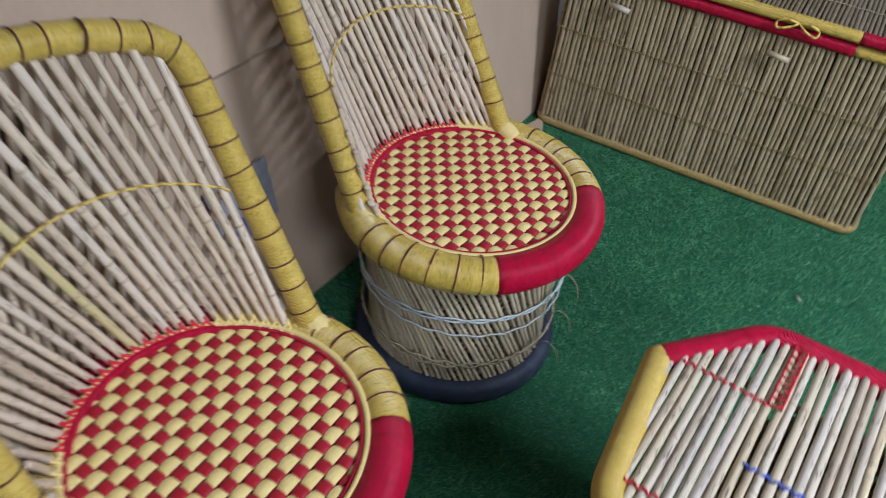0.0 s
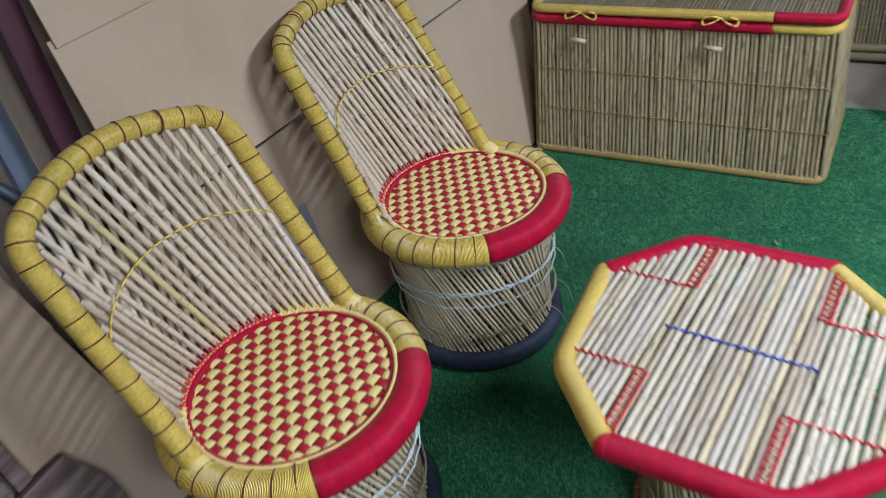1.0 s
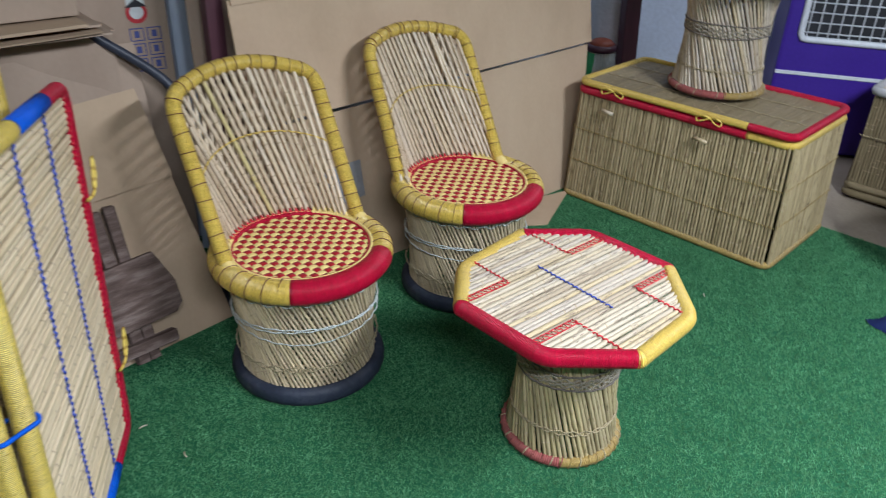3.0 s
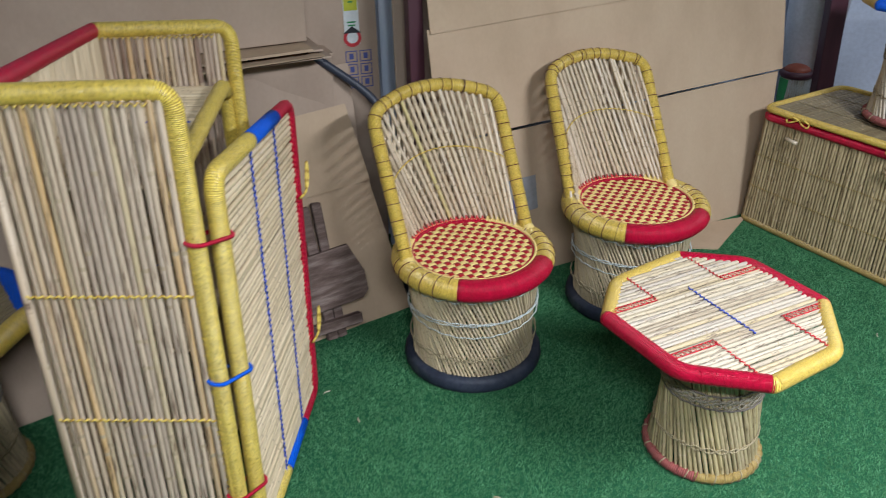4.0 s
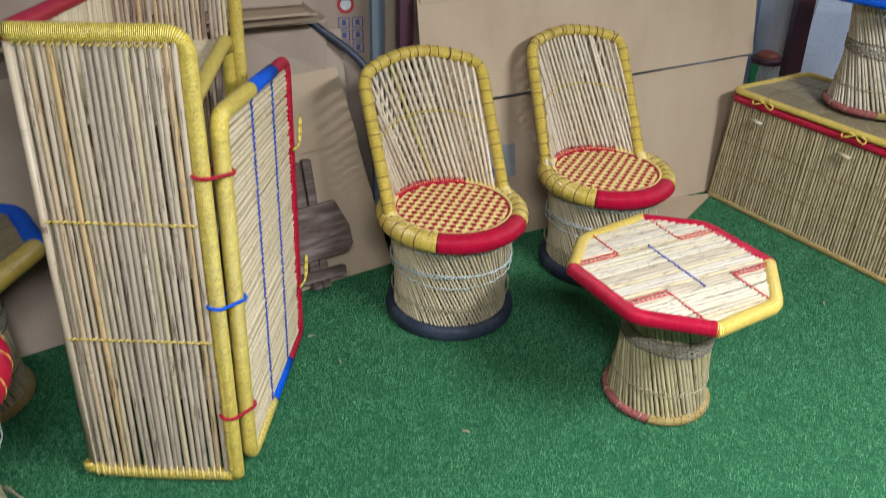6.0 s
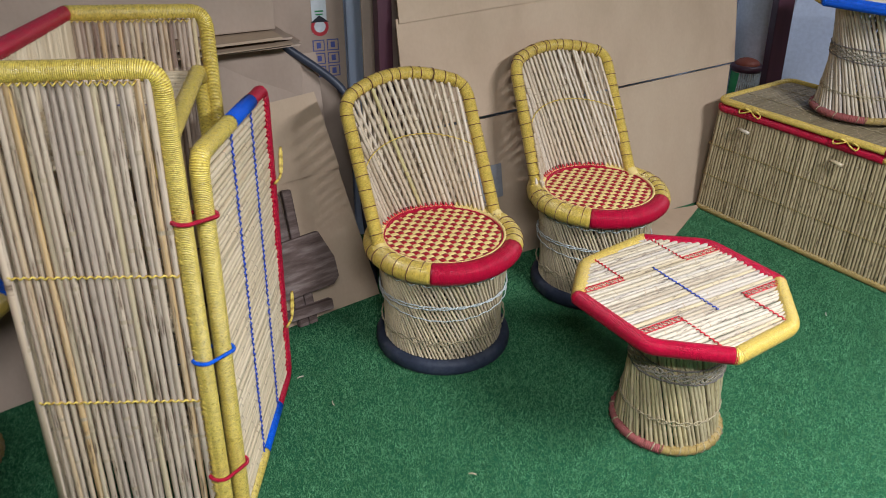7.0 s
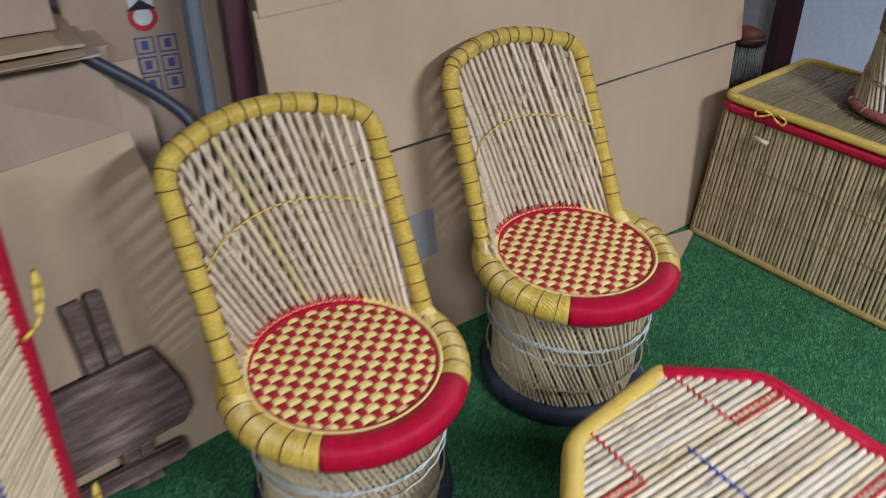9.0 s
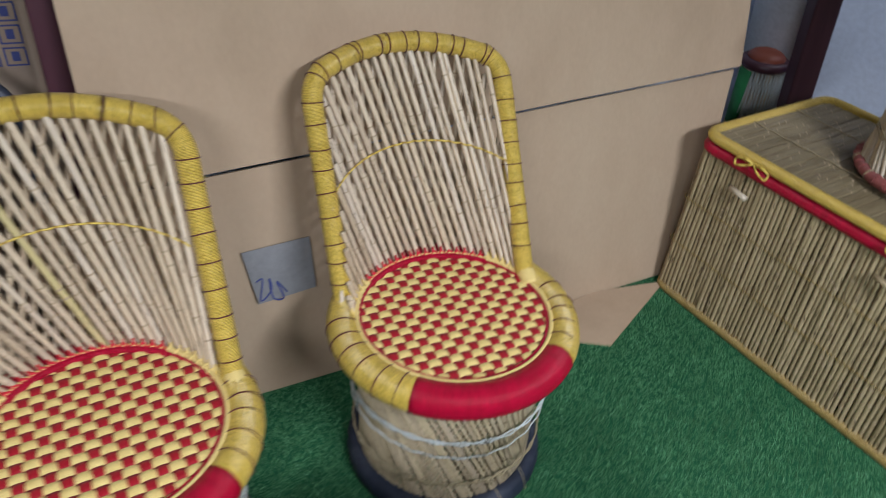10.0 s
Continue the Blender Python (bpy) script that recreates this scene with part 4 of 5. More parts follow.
        for i in range(int(length / 0.0165) - 2):
            x = 0.03 + 0.0165 * i
            stick(shelf, (x, rake(0, z) + 0.018, z), (x, rake(depth, z) - 0.014, z), 0.0084 * random.uniform(0.9, 1.1), CREAM, "slat")
        lashing_row(shelf, (length * 0.55, 0.02, z - 0.003), (length * 0.55, rake(depth, z) - 0.02, z - 0.003), (0, 0, 1), BLUE_TWINE, 0.0024)
    part("front_post", tube([(length, 0.004, 0.03), (length, 0.004, zs)], tr, COARSE, seg=12), c)
    for x in (0.03, length - 0.03):
        for y in (0.03, depth - 0.03):
            part("foot", tube([(x, y, 0.0), (x, y, 0.03)], 0.012, BLACK, seg=8), c)
    # the body stands askew: its far side has shifted towards the back
    askew = Matrix.Identity(4)
    askew[1][0] = 0.125
    for ob in c.children:
        ob.matrix_parent_inverse = askew
    return c


CAB = np.array([-0.372, -0.462])
C_AZ = 120.0
cab = cane_cabinet(pose(CAB[0], CAB[1], 0, 0, 0, C_AZ) , 0.415, 0.745, "tall cane cabinet bound with gold thread and door ajar")


def cabinet_door(cab, m):
    """A sagging door; s runs from the hinge to the free edge, t from foot to top."""
    random.seed(61)
    bl, br, tr_, tl_ = (np.array(q) for q in ((0.020, 0, 0.045), (0.662, 0, 0.040), (0.768, 0, 1.040), (0.045, -0.024, 1.116)))

    def at(s, t, out=0.0):
        return (1 - t) * ((1 - s) * bl + s * br) + t * ((1 - s) * tl_ + s * tr_) + np.array([0, -out, 0])

    d = part("door", tube(dense(rounded_path([at(0.40, 1), at(0, 1), at(0, 0), at(0.39, 0)], 0.05, 6), 0.015), 0.0222, COARSE, seg=14), cab, "slatted door with yellow, blue and crimson rim", m)
    part("door_rim", tube([at(0.40, 1), at(0.6, 1), at(0.75, 1)], 0.0214, BLUE, seg=12), d)
    part("door_rim", tube(dense(rounded_path([at(0.75, 1), at(1, 1), at(1, 0), at(0.73, 0)], 0.05, 6), 0.015), 0.0195, RED, seg=12), d)
    part("door_rim", tube([at(0.39, 0), at(0.6, 0), at(0.73, 0)], 0.0214, BLUE, seg=12), d)
    n = 60
    for i in range(n):
        t = 0.024 + 0.955 * i / (n - 1)
        stick(d, at(0.016, t + random.uniform(-0.002, 0.002)), at(0.984, t + random.uniform(-0.003, 0.003)), 0.0083 * random.uniform(0.82, 1.12), CREAM, "slat")
    for s in (0.363, 0.69):
        line = [at(s, 0.01 + 0.98 * i / (4 * n), 0.0095 + 0.002 * math.sin(i * math.pi / 2)) + np.array([0.0026 * math.cos(i * math.pi / 2), 0, 0]) for i in range(4 * n + 1)]
        part("lacing", tube(np.array(line), 0.0027, BLUE_TWINE, seg=6), d)
    for i in range(n):
        t = 0.03 + 0.94 * i / (n - 1)
        part("stitch", tube(np.array([at(0.985, t, 0.012), at(0.962, t + 0.004, 0.010), at(0.985, t + 0.008, 0.009)]), 0.0024, RED_TWINE, seg=5), d)
    for t in (0.205, 0.715):
        p = at(1, t)
        line = smooth_line([p + [-0.03, -0.022, 0], p + [0.02, -0.028, 0], p + [0.055, -0.03, 0.03], p + [0.06, -0.03, 0.085], p + [0.045, -0.028, 0.05], p + [0.03, -0.028, 0.01]], 5)
        part("latch_cord", tube(line, 0.0045, YELLOW_TWINE, seg=7), d, "loop of yellow latch cord")
    return d


cabinet_door(cab, cab.matrix_basis.inverted() @ pose(-0.36, -0.41, 0, 0, 0, 117.6))
for z, mat in ((0.255, RED), (0.622, BLUE), (0.985, RED)):
    t = (z - 0.045) / 1.07
    p = Vector((0.0152 * z, -0.023 * z - 0.008, z))
    q = cab.matrix_basis.inverted() @ (pose(-0.36, -0.41, 0, 0, 0, 117.6) @ Vector((0.020 + 0.025 * t, -0.024 * t, z)))
    along = (q - p).normalized()
    side = Vector((-along.y, along.x, 0))
    mid, half = (p + q) / 2, (q - p).length / 2
    ringp = []
    for k in range(28):
        a = 2 * math.pi * k / 28
        run = math.copysign(half, math.cos(a)) + 0.0265 * math.cos(a)
        ringp.append(mid + along * run + side * 0.0265 * math.sin(a) + Vector((0, 0, 0.004 * math.sin(a + 1) - 0.26 * run)))
    part("hinge_cord", tube(np.array(ringp), 0.0050, mat, True, 7), cab)


# ---- cardboard wall, cartons and what stands behind the chairs ----
def card(name, verts, label, mat=CARD, thick=0.006, waves=0.004, kind="", category="cardboard"):
    """A sheet of card (four corners, seen side first), gently warped."""
    a, b_, c, d = [np.array(v, float) for v in verts]
    nn = np.cross(b_ - a, d - a)
    nn /= np.linalg.norm(nn)
    n, v, f = 14, [], []
    for side in (0, 1):
        for i in range(n + 1):
            for j in range(n + 1):
                s, t = i / n, j / n
                p = (1 - t) * ((1 - s) * a + s * b_) + t * ((1 - s) * d + s * c)
                w = waves * noise.noise(Vector(p * 2.3) + Vector((len(name), 3, 1)))
                v.append(p + nn * (w - side * thick))
    o = (n + 1) ** 2
    for i in range(n):
        for j in range(n):
            k = i * (n + 1) + j
            f.append((k, k + n + 1, k + n + 2, k + 1))
            f.append((o + k, o + k + 1, o + k + n + 2, o + k + n + 1))
    rim = [i * (n + 1) for i in range(n + 1)] + [n * (n + 1) + j for j in range(1, n + 1)] + [i * (n + 1) + n for i in range(n - 1, -1, -1)] + list(range(n - 1, 0, -1))
    for q in range(len(rim)):
        r0, r1 = rim[q], rim[(q + 1) % len(rim)]
        f.append((r0, o + r0, o + r1, r1))
    ob = new(name, mesh_of(name, v, f, [mat, CARD_EDGE], smooth=False))
    mi = [0] * (2 * n * n) + [1] * len(rim)
    ob.data.polygons.foreach_set("material_index", mi)
    return tagged(ob, label, category, kind=kind)


B0 = np.array([-0.35, 1.36, 0.0])
U = np.array([0.535, 0.845, 0.0])
LEAN = np.array([-0.845, 0.535, 0.0]) * 0.153


def on_wall(u, z, out=0.0):
    p = B0 + U * u + LEAN * z - np.array([-0.845, 0.535, 0.0]) * out
    return (p[0], p[1], z)


card("cardboard_sheet", [on_wall(-0.62, 0.004), on_wall(1.34, 0.004), on_wall(1.42, 0.691), on_wall(-0.62, 0.641)], "large brown cardboard sheet leaning behind the chairs")
card("cardboard_sheet", [on_wall(-0.45, 0.672, 0.034), on_wall(1.435, 0.705, 0.012), on_wall(1.42, 1.17, 0.008), on_wall(-0.455, 1.10, 0.030)], "upper brown cardboard sheet with a creased seam")
card("cardboard_sheet", [on_wall(-0.445, 1.085, 0.038), on_wall(1.415, 1.150, 0.015), on_wall(1.39, 1.75, 0.01), on_wall(-0.455, 1.75, 0.03)], "brown cardboard sheet with a torn lower edge")
card("cardboard_sheet", [on_wall(-0.52, 0.004, -0.30), on_wall(-0.20, 0.004, -0.30), on_wall(-0.20, 1.85, -0.03), on_wall(-0.52, 1.85, -0.03)], "narrow dull cardboard sheet standing behind the post", CARD_DARK)
card("cardboard_flap", [(-0.02, 1.80, 0.012), (0.297, 1.955, 0.010), (0.335, 2.36, 0.012), (0.16, 2.17, 0.014)], "folded brown cardboard flap lying on the turf", waves=0.002)
card("paper_patch", [on_wall(-0.150, 0.295, 0.014), on_wall(0.005, 0.305, 0.014), on_wall(0.0, 0.455, 0.014), on_wall(-0.175, 0.45, 0.014)], "pale blue paper stuck on the cardboard with scribbled ink", PATCH, 0.001, 0.0, category="paper")
scrawl = [on_wall(-0.150 + 0.009 * i + 0.012 * math.sin(2.4 * i), 0.345 + 0.035 * math.sin(1.9 * i + 0.5) - 0.004 * i, 0.0165) for i in range(9)]
tagged(new("ink_scrawl", tube(smooth_line(scrawl, 5), 0.0022, PRINT_BLUE, seg=5)), "blue ink scrawl on the pale paper", "ink mark")
# creases of the upper sheet
fold = tagged(new("crease", tube(np.array([on_wall(-0.40 + 0.05 * i, 0.805 + 0.001 * i, 0.0275 - 0.0009 * i) for i in range(11)]), 0.0013, CARD_DARK, seg=5)), "long faint fold line across the cardboard sheet", "crease", kind="structure")
slit = new("crease", tube(np.array([on_wall(0.21 - 0.0022 * i, 0.93 + 0.011 * i, 0.0215) for i in range(11)]), 0.0012, CARD_DARK, seg=5))
tagged(slit, "short dark crease line in the cardboard sheet", "crease", kind="structure")

card("cardboard_sheet", [(-1.12, -0.10, 0.004), (-0.690, 0.83, 0.004), (-0.868, 0.830, 0.565), (-1.282, -0.047, 0.535)], "brown cardboard sheet leaning beside the chair", waves=0.01)
card("cardboard_sheet", [(-1.266, -0.054, 0.530), (-0.850, 0.822, 0.552), (-0.950, 0.826, 0.845), (-1.355, -0.024, 0.80)], "upper half of a folded cardboard sheet beside the chair", waves=0.01)
card("cardboard_sheet", [(-1.62, -0.90, 0.004), (-1.20, 0.10, 0.004), (-1.44, 0.22, 0.74), (-1.86, -0.78, 0.74)], "brown cardboard sheet leaning behind the cabinet", CARD_DARK, waves=0.01)
card("cardboard_sheet", [(-1.95, -0.95, 0.004), (-0.98, 0.98, 0.004), (-1.10, 1.05, 0.93), (-2.07, -0.88, 0.93)], "tall dull cardboard sheet behind the cabinet", CARD_DARK, waves=0.012)


def carton(m, sx, sy, sz, label, mat=CARD_DARK):
    c = thing("carton", m, label, "carton", "stacked cartons")
    part("box", box_mesh(sx, sy, sz, mat, 0.006), c)
    part("flap", box_mesh(sx * 1.01, sy * 0.5, 0.005, mat, 0.0), c, "", pose(0, -sy * 0.253, sz + 0.001, 1.5))
    part("flap", box_mesh(sx * 1.01, sy * 0.5, 0.005, mat, 0.0), c, "", pose(0, sy * 0.255, sz + 0.002, -2))
    return c


W_AZ = math.degrees(math.atan2(0.845, 0.535))
print_box = carton(pose(-1.235, 1.165, 0, 0, 0, W_AZ - 9), 0.30, 0.20, 1.9, "tall printed carton with a rating sticker", CARD_DARK)
Q = print_box


def flat_on(name, x, z, sx, sz, mat, parent, out, label=""):
    return part(name, box_mesh(sx, 0.001, sz, mat, 0, name), parent, label, pose(x, -0.1005 - out, z))


def disc_on(name, x, z, r, mat, parent, out, a0=0, a1=360):
    ang = np.radians(np.linspace(a0, a1, 28))
    v = [(0, 0, 0)] + [(r * math.cos(a), 0, r * math.sin(a)) for a in ang]
    return part(name, mesh_of(name, v, [(0, i, i + 1) for i in range(1, len(ang))], mat, smooth=False), parent, "", pose(x, -0.1005 - out, z))


lab = flat_on("rating_sticker", 0.045, 0.985, 0.062, 0.20, PAPER, Q, 0.001, "white, green and red rating sticker")
flat_on("sticker_band", 0.045, 1.120, 0.056, 0.045, STICK_YELLOW, Q, 0.0025)
disc_on("sticker_disc", 0.045, 1.010, 0.037, STICK_RED, Q, 0.003)
disc_on("sticker_disc", 0.045, 1.012, 0.024, PAPER, Q, 0.004)
part("sticker_peak", mesh_of("sticker_peak", [(-0.038, 0, 0), (0.038, 0, 0), (0, 0, 0.028)], [(0, 1, 2)], BLACK, smooth=False), Q, "", pose(0.045, -0.105, 1.030))
for i in range(2):
    for j in range(3):
        x, z = 0.035 + i * 0.060, 0.80 + j * 0.055
        for dx, dz, sx, sz in ((0, 0, 0.05, 0.004), (0, 0.043, 0.05, 0.004), (-0.023, 0, 0.004, 0.047), (0.023, 0, 0.004, 0.047), (0, 0.012, 0.018, 0.024)):
            flat_on("printed_mark", x + dx, z + dz, sx, sz, PRINT_BLUE, Q, 0.001)
for z, sx in ((1.155, 0.02), (1.075, 0.035), (1.062, 0.03)):
    flat_on("sticker_text_bar", 0.045, z - 0.004, sx, 0.006, GREEN_PAINT, Q, 0.0032)

carton(pose(-1.62, 0.55, 0, 0, 0, W_AZ), 1.25, 0.42, 0.985, "brown carton stacked on the floor behind the cabinet")
carton(pose(-1.63, 0.53, 1.056, 0, 0, W_AZ - 2), 1.10, 0.46, 0.42, "dusty brown carton stacked on another carton")
for k, (dx, dy, da, w) in enumerate(((0.00, 0.00, 0, 1.24), (0.03, -0.02, 2, 1.16), (-0.02, 0.01, -2, 1.20), (0.02, -0.03, 1, 1.10))):
    flat = tagged(new("flattened_carton", box_mesh(w, 0.56, 0.008, CARD if k % 2 else CARD_DARK, 0.0, "flattened_carton", True, 0.004)), "flattened brown carton lying in a stack", "carton", "flattened cartons")
    flat.matrix_basis = pose(-1.60 + dx, 0.50 + dy, 1.001 + 0.0135 * k, 0.6 * (k % 2), 0, W_AZ + da)
carton(pose(-2.05, -0.38, 0, 0, 0, W_AZ), 0.95, 0.55, 0.925, "large dull carton standing at the wall")
carton(pose(-2.32, -0.42, 0.945, 0, 0, W_AZ + 3), 0.90, 0.40, 0.35, "flat dusty carton lying on another carton", CARD)

# hanging plastic sheet between the carton and the post
v, f, n, k = [], [], 18, 10
for i in range(n + 1):
    for j in range(k + 1):
        s, z = i / n, 1.9 * j / k
        p = np.array([-1.076, 1.246]) + WX * (0.27 * s) + WY * (0.016 * math.sin(9 * s + 0.6 * z) + 0.01 * math.sin(23 * s))
        v.append((p[0], p[1], z))
o = len(v)
v += [(x - WY[0] * 0.003, y - WY[1] * 0.003, z) for x, y, z in v]
for i in range(n):
    for j in range(k):
        q = i * (k + 1) + j
        f += [(q, q + k + 1, q + k + 2, q + 1), (o + q, o + q + 1, o + q + k + 2, o + q + k + 1)]
tagged(new("plastic_sheet", mesh_of("plastic_sheet", v, f, SHEET)), "creased blue grey plastic sheet hanging at the wall", "plastic sheet")


def post(m, sx, sy, h, label):
    ob = new("wooden_post", box_mesh(sx, sy, h, POST_WOOD, 0.006, "wooden_post"))
    ob.matrix_basis = m
    return tagged(ob, label, "post")


post(pose(-0.785, 1.075, 0, 0, 0, W_AZ), 0.062, 0.045, 2.78, "dark maroon painted wooden post beside the cardboard")
post(pose(0.512, 3.08, 0, 0, -3, 40), 0.095, 0.06, 2.6, "dark maroon painted post behind the chest")

bent = tagged(new("dark_pipe", tube(smooth_line([(-1.30, 0.80, 1.12), (-1.17, 0.90, 0.995), (-0.99, 1.05, 0.80), (-0.90, 1.02, 0.66), (-0.83, 0.95, 0.40), (-0.74, 0.87, 0.012)], 8), 0.017, PIPE, seg=12)), "dark blue bent metal pipe leaning on the cardboard", "pipe")


# old wooden rack that leans on the card
def old_rack(m):
    """x to the free side, z up the leaning card, y into it."""
    r = thing("wooden_rack", m, "old dark weathered wooden rack leaning on cardboard", "rack")
    part("leg", box_mesh(0.040, 0.024, 0.53, OLD_WOOD, 0.004, "leg", True, 0.003), r, "", pose(-0.377, 0, 0.004))
    part("leg", box_mesh(0.034, 0.026, 0.535, OLD_WOOD, 0.004, "leg", True, 0.003), r, "", pose(-0.335, -0.002, 0.004, 0, 1.2, 0))
    part("leg", box_mesh(0.045, 0.024, 0.50, OLD_WOOD, 0.004, "leg", True, 0.003), r, "", pose(-0.60, 0, 0.004))
    bm = bmesh.new()
    low, top = [(-0.66, 0.135), (-0.235, 0.138), (-0.205, 0.165), (-0.207, 0.245)], [(-0.252, 0.362), (-0.66, 0.352)]
    v = [bm.verts.new((x, y, z)) for y in (-0.030, -0.056) for x, z in low + top]
    n = len(low + top)
    bm.faces.new(v[:n])
    bm.faces.new(v[n:][::-1])
    for i in range(n):
        bm.faces.new((v[i], v[i + n], v[(i + 1) % n + n], v[(i + 1) % n]))
    bmesh.ops.recalc_face_normals(bm, faces=bm.faces)
    bmesh.ops.bevel(bm, geom=bm.edges[:], offset=0.005, segments=2, affect="EDGES", profile=0.6)
    me = bpy.data.meshes.new("plank")
    bm.to_mesh(me)
    bm.free()
    me.materials.append(OLD_WOOD)
    part("plank", me, r)
    part("crossbar", box_mesh(0.40, 0.026, 0.042, OLD_WOOD, 0.005, "crossbar", True, 0.003), r, "", pose(-0.455, -0.034, 0.048, 0, 2, 0))
    return r


RX, RZ = Vector((0.4197, 0.9077, 0.0)), Vector((-0.2721, 0.1258, 0.9540))
RY = RZ.cross(RX)
rack_m = Matrix((RX, RY, RZ)).transposed().to_4x4()
rack_m.translation = Vector((-0.69, 0.83, 0.0)) - RY * 0.035
old_rack(rack_m)

# small drum-like stool half hidden behind the chest
st = thing("small_stool", pose(0.345, 3.16, 0), "small cane stool with red rim and green band", "stool")
random.seed(71)
drum(st, 0.070, 0.085, 0.54, 0.01, 26, 0.35, PALE, 0.006)
part("rim", tube(ring_points(0.071, 0.548, 0, 360, 40), 0.020, POST_WOOD, True, 10), st, "dark brown bound rim")
dome = [(0.070 * math.cos(q), 0.565 + 0.034 * math.sin(q)) for q in np.linspace(0, math.pi / 2, 7)]
v = [(r * math.cos(2 * math.pi * i / 28), r * math.sin(2 * math.pi * i / 28), z) for r, z in dome for i in range(28)]
f = [(a * 28 + i, a * 28 + (i + 1) % 28, (a + 1) * 28 + (i + 1) % 28, (a + 1) * 28 + i) for a in range(len(dome) - 1) for i in range(28)]
part("top", mesh_of("top", v, f, RED_WOOD), st, "rounded orange-brown top")
shell = [((0.081 + d) * math.cos(math.radians(a)), (0.081 + d) * math.sin(math.radians(a)), z) for a in range(165, 251, 5) for d, z in ((0, 0.30), (0, 0.525), (-0.006, 0.525), (-0.006, 0.30))]
n = len(shell) // 4
f = [(4 * i + k, 4 * i + 4 + k, 4 * i + 4 + (k + 1) % 4, 4 * i + (k + 1) % 4) for i in range(n - 1) for k in range(4)] + [(0, 1, 2, 3), tuple(4 * n - 1 - k for k in range(4))]
part("green_panel", mesh_of("green_panel", shell, f, GREEN_PAINT), st, "green painted side")
for a in range(256, 345, 8):
    p, q, h = math.radians(a), math.radians(a + 7), math.radians(a - 7)
    for e in (q, h):
        part("lace", tube([(0.084 * math.cos(p), 0.084 * math.sin(p), 0.53), (0.088 * math.cos(e), 0.088 * math.sin(e), 0.36)], 0.0022, WHITE_TWINE, seg=5), st)

# white planter behind the cardboard's end
pl = thing("planter", pose(0.36, 3.38, 0), "tall white planter with a small leafy plant", "planter")
prof = [(0.10, 0.0), (0.105, 0.01), (0.16, 0.98), (0.17, 0.985), (0.17, 1.03), (0.155, 1.03), (0.15, 0.96), (0.0, 0.95)]
v = [(r * math.cos(2 * math.pi * i / 32), r * math.sin(2 * math.pi * i / 32), z) for r, z in prof for i in range(32)]
f = [(a * 32 + i, a * 32 + (i + 1) % 32, (a + 1) * 32 + (i + 1) % 32, (a + 1) * 32 + i) for a in range(len(prof) - 1) for i in range(32)]
part("pot", mesh_of("pot", v, f, WHITE_PLASTIC), pl)
random.seed(5)
for i in range(46):
    a, h = random.uniform(0, 6.28), random.uniform(0.95, 1.16)
    r = random.uniform(0.02, 0.14)
    lv = [(0, 0, 0), (0.02, 0.012, 0.008), (0.055, 0, 0.0), (0.02, -0.012, 0.008)]
    part("leaf", mesh_of("leaf", lv, [(0, 1, 2), (0, 2, 3)], LEAF), pl, "", pose(r * math.cos(a), r * math.sin(a), h, random.uniform(-50, 50), random.uniform(-60, 30), math.degrees(a)))

# purple cooler with a white grille
cool = thing("air_cooler", pose(1.96, 3.66, 0, 0, 0, 0), "purple plastic air cooler with a white grille", "air cooler")
part("body", box_mesh(1.32, 0.5, 1.35, PURPLE, 0.02), cool)
part("stripe", box_mesh(1.31, 0.012, 0.020, WHITE_PLASTIC, 0.003), cool, "", pose(0, -0.252, 0.44))
part("grille_frame", tube(dense(rounded_path([(-0.57, -0.258, 0.64), (0.23, -0.258, 0.64), (0.23, -0.258, 1.09), (-0.57, -0.258, 1.09)], 0.03, 4, True), 0.03, True), 0.018, WHITE_PLASTIC, True, 8), cool)
part("grille_back", box_mesh(0.80, 0.010, 0.45, BLACK, 0.0), cool, "", pose(-0.17, -0.251, 0.64))
for i in range(15):
    part("grille_bar", tube([(-0.54 + 0.053 * i, -0.262, 0.64), (-0.54 + 0.053 * i, -0.262, 1.09)], 0.004, WHITE_PLASTIC, seg=6), cool)
for i in range(8):
    part("grille_bar", tube([(-0.57, -0.262, 0.68 + 0.053 * i), (0.23, -0.262, 0.68 + 0.053 * i)], 0.004, WHITE_PLASTIC, seg=6), cool)

# cane box stool beyond the chest, and another chair at the side
bx = thing("cane_box", pose(1.96, 2.915, 0, 0, 0, -27), "dusty square cane box with a pale slatted top", "box")
random.seed(83)
hw, hh = 0.20, 0.55
for s in range(4):
    face = part("side_panel", box_mesh(2 * hw - 0.05, 0.008, hh - 0.06, DUSTY, 0.0), bx, "", pose(0, 0, 0, 0, 0, 90 * s) @ pose(0, -hw + 0.02, 0.05))
    for i in range(26):
        stick(face, (-hw + 0.012 + 0.0150 * i, -0.018, -0.01), (-hw * 0.93 + 0.0142 * i, -0.006, hh - 0.07), 0.0072, DUSTY)
for z, r, mat in ((0.022, 0.02, DUSTY), (0.062, 0.018, DUSTY), (hh, 0.022, GREY_LINE)):
    loop = dense(rounded_path([(-hw, -hw, z), (hw, -hw, z), (hw, hw, z), (-hw, hw, z)], 0.04, 5, True), 0.03, True)
    part("rim", tube(loop, r, mat, True, 10), bx)
for i in range(22):
    stick(bx, (-hw + 0.02, -hw + 0.03 + 0.0165 * i, hh), (hw - 0.02, -hw + 0.03 + 0.0165 * i, hh), 0.0075, PALE, "slat")
lashing_row(bx, (-hw, -hw - 0.002, 0.33), (hw, -hw - 0.002, 0.33), (0, -1, 0), TAN_TWINE)

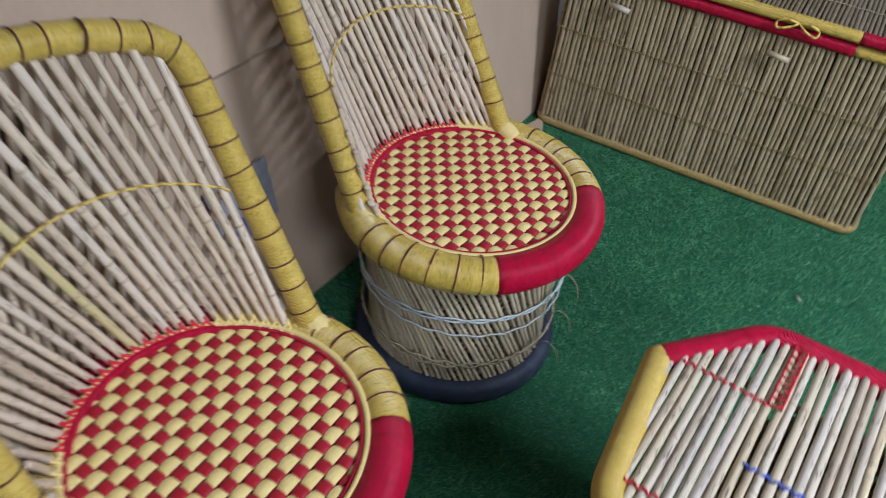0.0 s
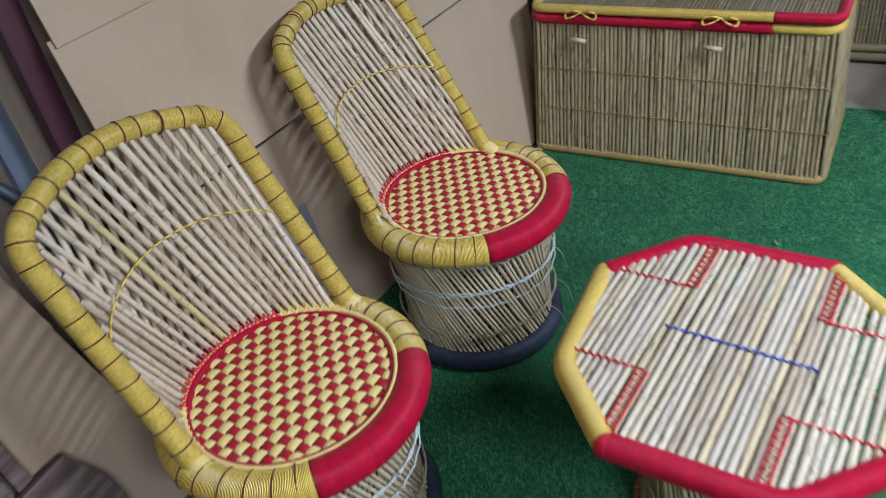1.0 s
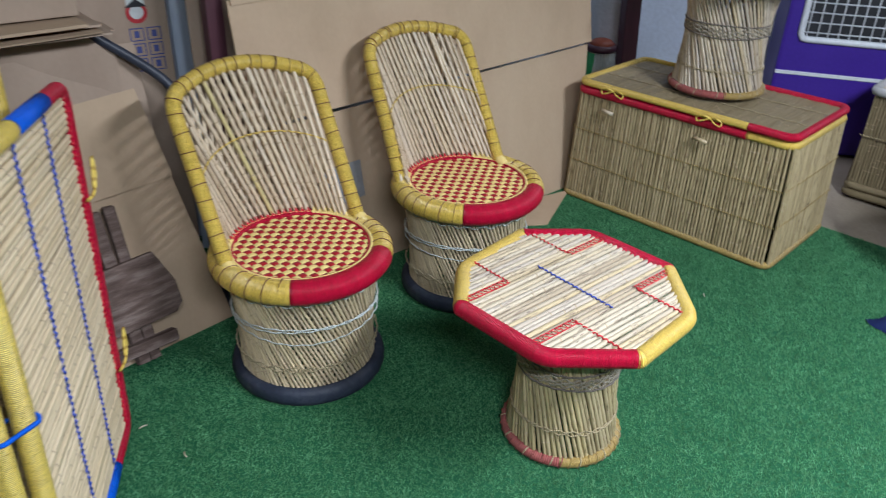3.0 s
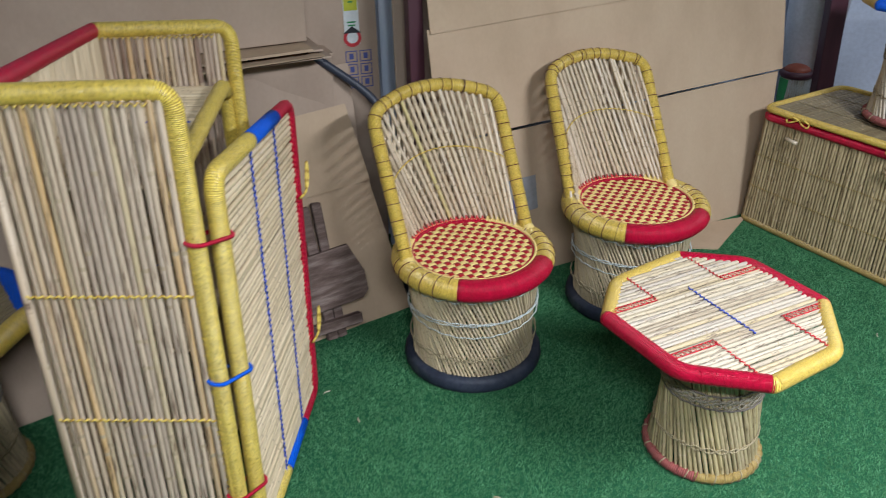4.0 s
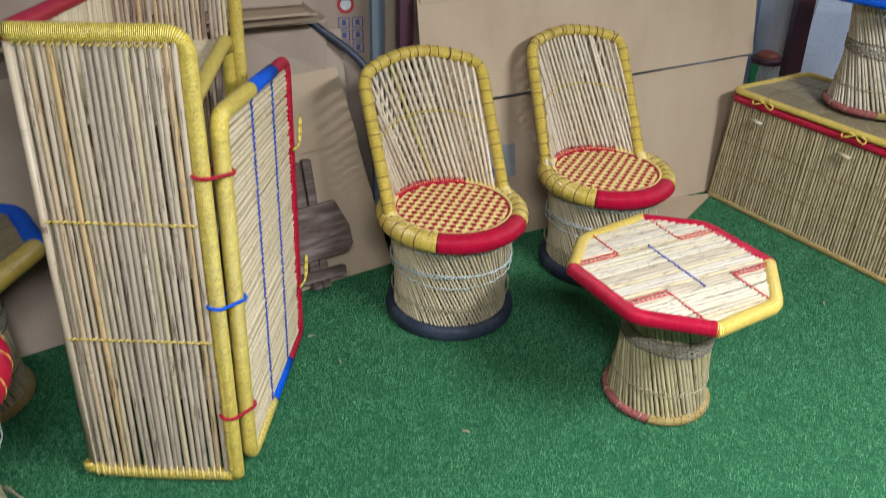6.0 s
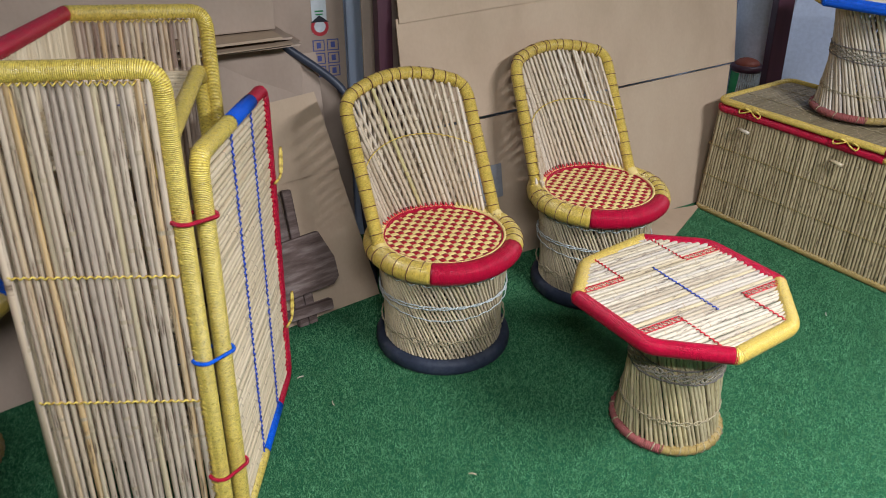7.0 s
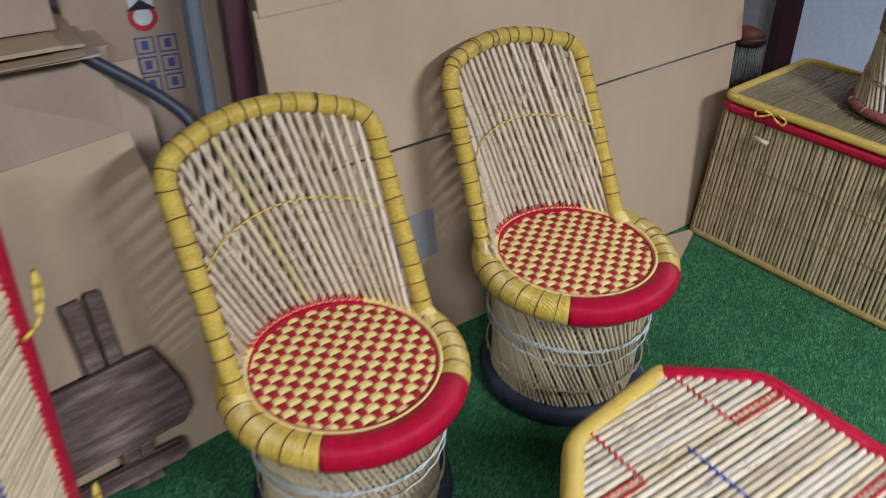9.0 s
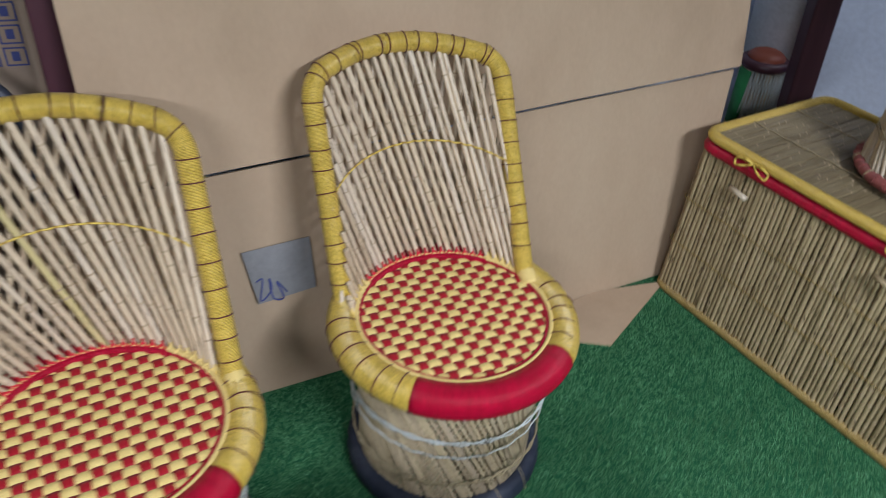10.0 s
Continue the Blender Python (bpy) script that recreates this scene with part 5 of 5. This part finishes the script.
cane_chair(pose(2.02, 1.98, 0, 0, 0, 70), "cane chair with blue rim and pink and yellow back", seed=91, rim_mat=BLUE, red_mat=BLUE, back_mat=PINK, weave=False, head_l=(-0.2, -0.24, 0.80), head_r=(-0.2, 0.24, 0.80))

# navy cloth on the turf
n, v, f = 22, [], []
for i in range(n + 1):
    for j in range(n + 1):
        x, y = i / n - 0.5, j / n - 0.5
        edge = 1 - max(abs(x), abs(y)) * 2
        z = 0.006 + min(1, edge * 4) * (0.012 + 0.03 * abs(noise.noise(Vector((x * 5, y * 5, 2)))))
        v.append((0.32 * x * (1 + 0.3 * noise.noise(Vector((y * 4, 1, 1)))), 0.26 * y * (1 + 0.3 * noise.noise(Vector((x * 4, 2, 5)))), z))
for i in range(n):
    for j in range(n):
        q = i * (n + 1) + j
        f.append((q, q + n + 1, q + n + 2, q + 1))
cl = tagged(new("cloth", mesh_of("cloth", v, f, CLOTH)), "crumpled navy blue cloth lying on the turf", "cloth")
cl.matrix_basis = pose(1.80, 1.55, 0, 0, 0, 30)

# blue and gold rimmed table behind the chair
cane_table(pose(-1.35, -0.67, 0), "dull cane table with royal blue and gold rim", [(a + 7, 0.318) for a, r in OCT], (GOLD, BLUE), 0.58, 100, 0.19, mat_top=DUSTY, laced=False, seed=15, tr=0.033)
tray = tagged(new("black_tray", tube(ring_points(0.10, 0.0, 0, 360, 40), 0.03, BLACK, True, 10)), "black round rubber ring lying on the table", "ring")
tray.matrix_basis = pose(-1.43, -0.60, 0.607)

# grey fleece roll on the cartons
bm = bmesh.new()
bmesh.ops.create_icosphere(bm, subdivisions=4, radius=0.10)
for q in bm.verts:
    q.co *= 1 + 0.10 * noise.noise(q.co * 18) + 0.05 * noise.noise(q.co * 60)
    q.co.z *= 0.8
    q.co.x *= 1.5
me = bpy.data.meshes.new("fleece_roll")
bm.to_mesh(me)
bm.free()
me.materials.append(FLEECE)
rounded(me)
fl = tagged(new("fleece_roll", me), "pale grey fluffy fleece roll on a carton", "fleece")
fl.matrix_basis = pose(-1.80, -0.10, 1.015, 0, 0, 60)

# ceiling tubes, none in view; the third is only an added fill
for (tx, ty, tz), turn, watts in TUBES:
    lamp = thing("tube_light", pose(tx, ty, tz, 0, 0, turn), "assumed white fluorescent tube light under the ceiling, out of view", "lamp", "tube lights")
    part("fitting", box_mesh(1.25, 0.06, 0.05, WHITE_PLASTIC, 0.004), lamp, "", pose(0, 0, 0.085))
    part("tube", tube([(-0.58, 0, 0.05), (0.58, 0, 0.05)], 0.014, LAMP_GLOW, seg=10), lamp)

# fallen bits on the turf
for i, (x, y, a) in enumerate(((-0.635, 0.21, 60), (0.113, 0.082, 20), (1.0, 1.55, 100), (-0.45, 0.15, 140))):
    bit = tagged(new("cane_scrap", tube([(-0.012, 0, 0), (0, 0.002, 0.001), (0.012, 0, 0)], 0.0022, PALE, seg=6)), "small pale cane splinter on the turf", "splinter")
    bit.matrix_basis = pose(x, y, 0.011, 0, 0, a)
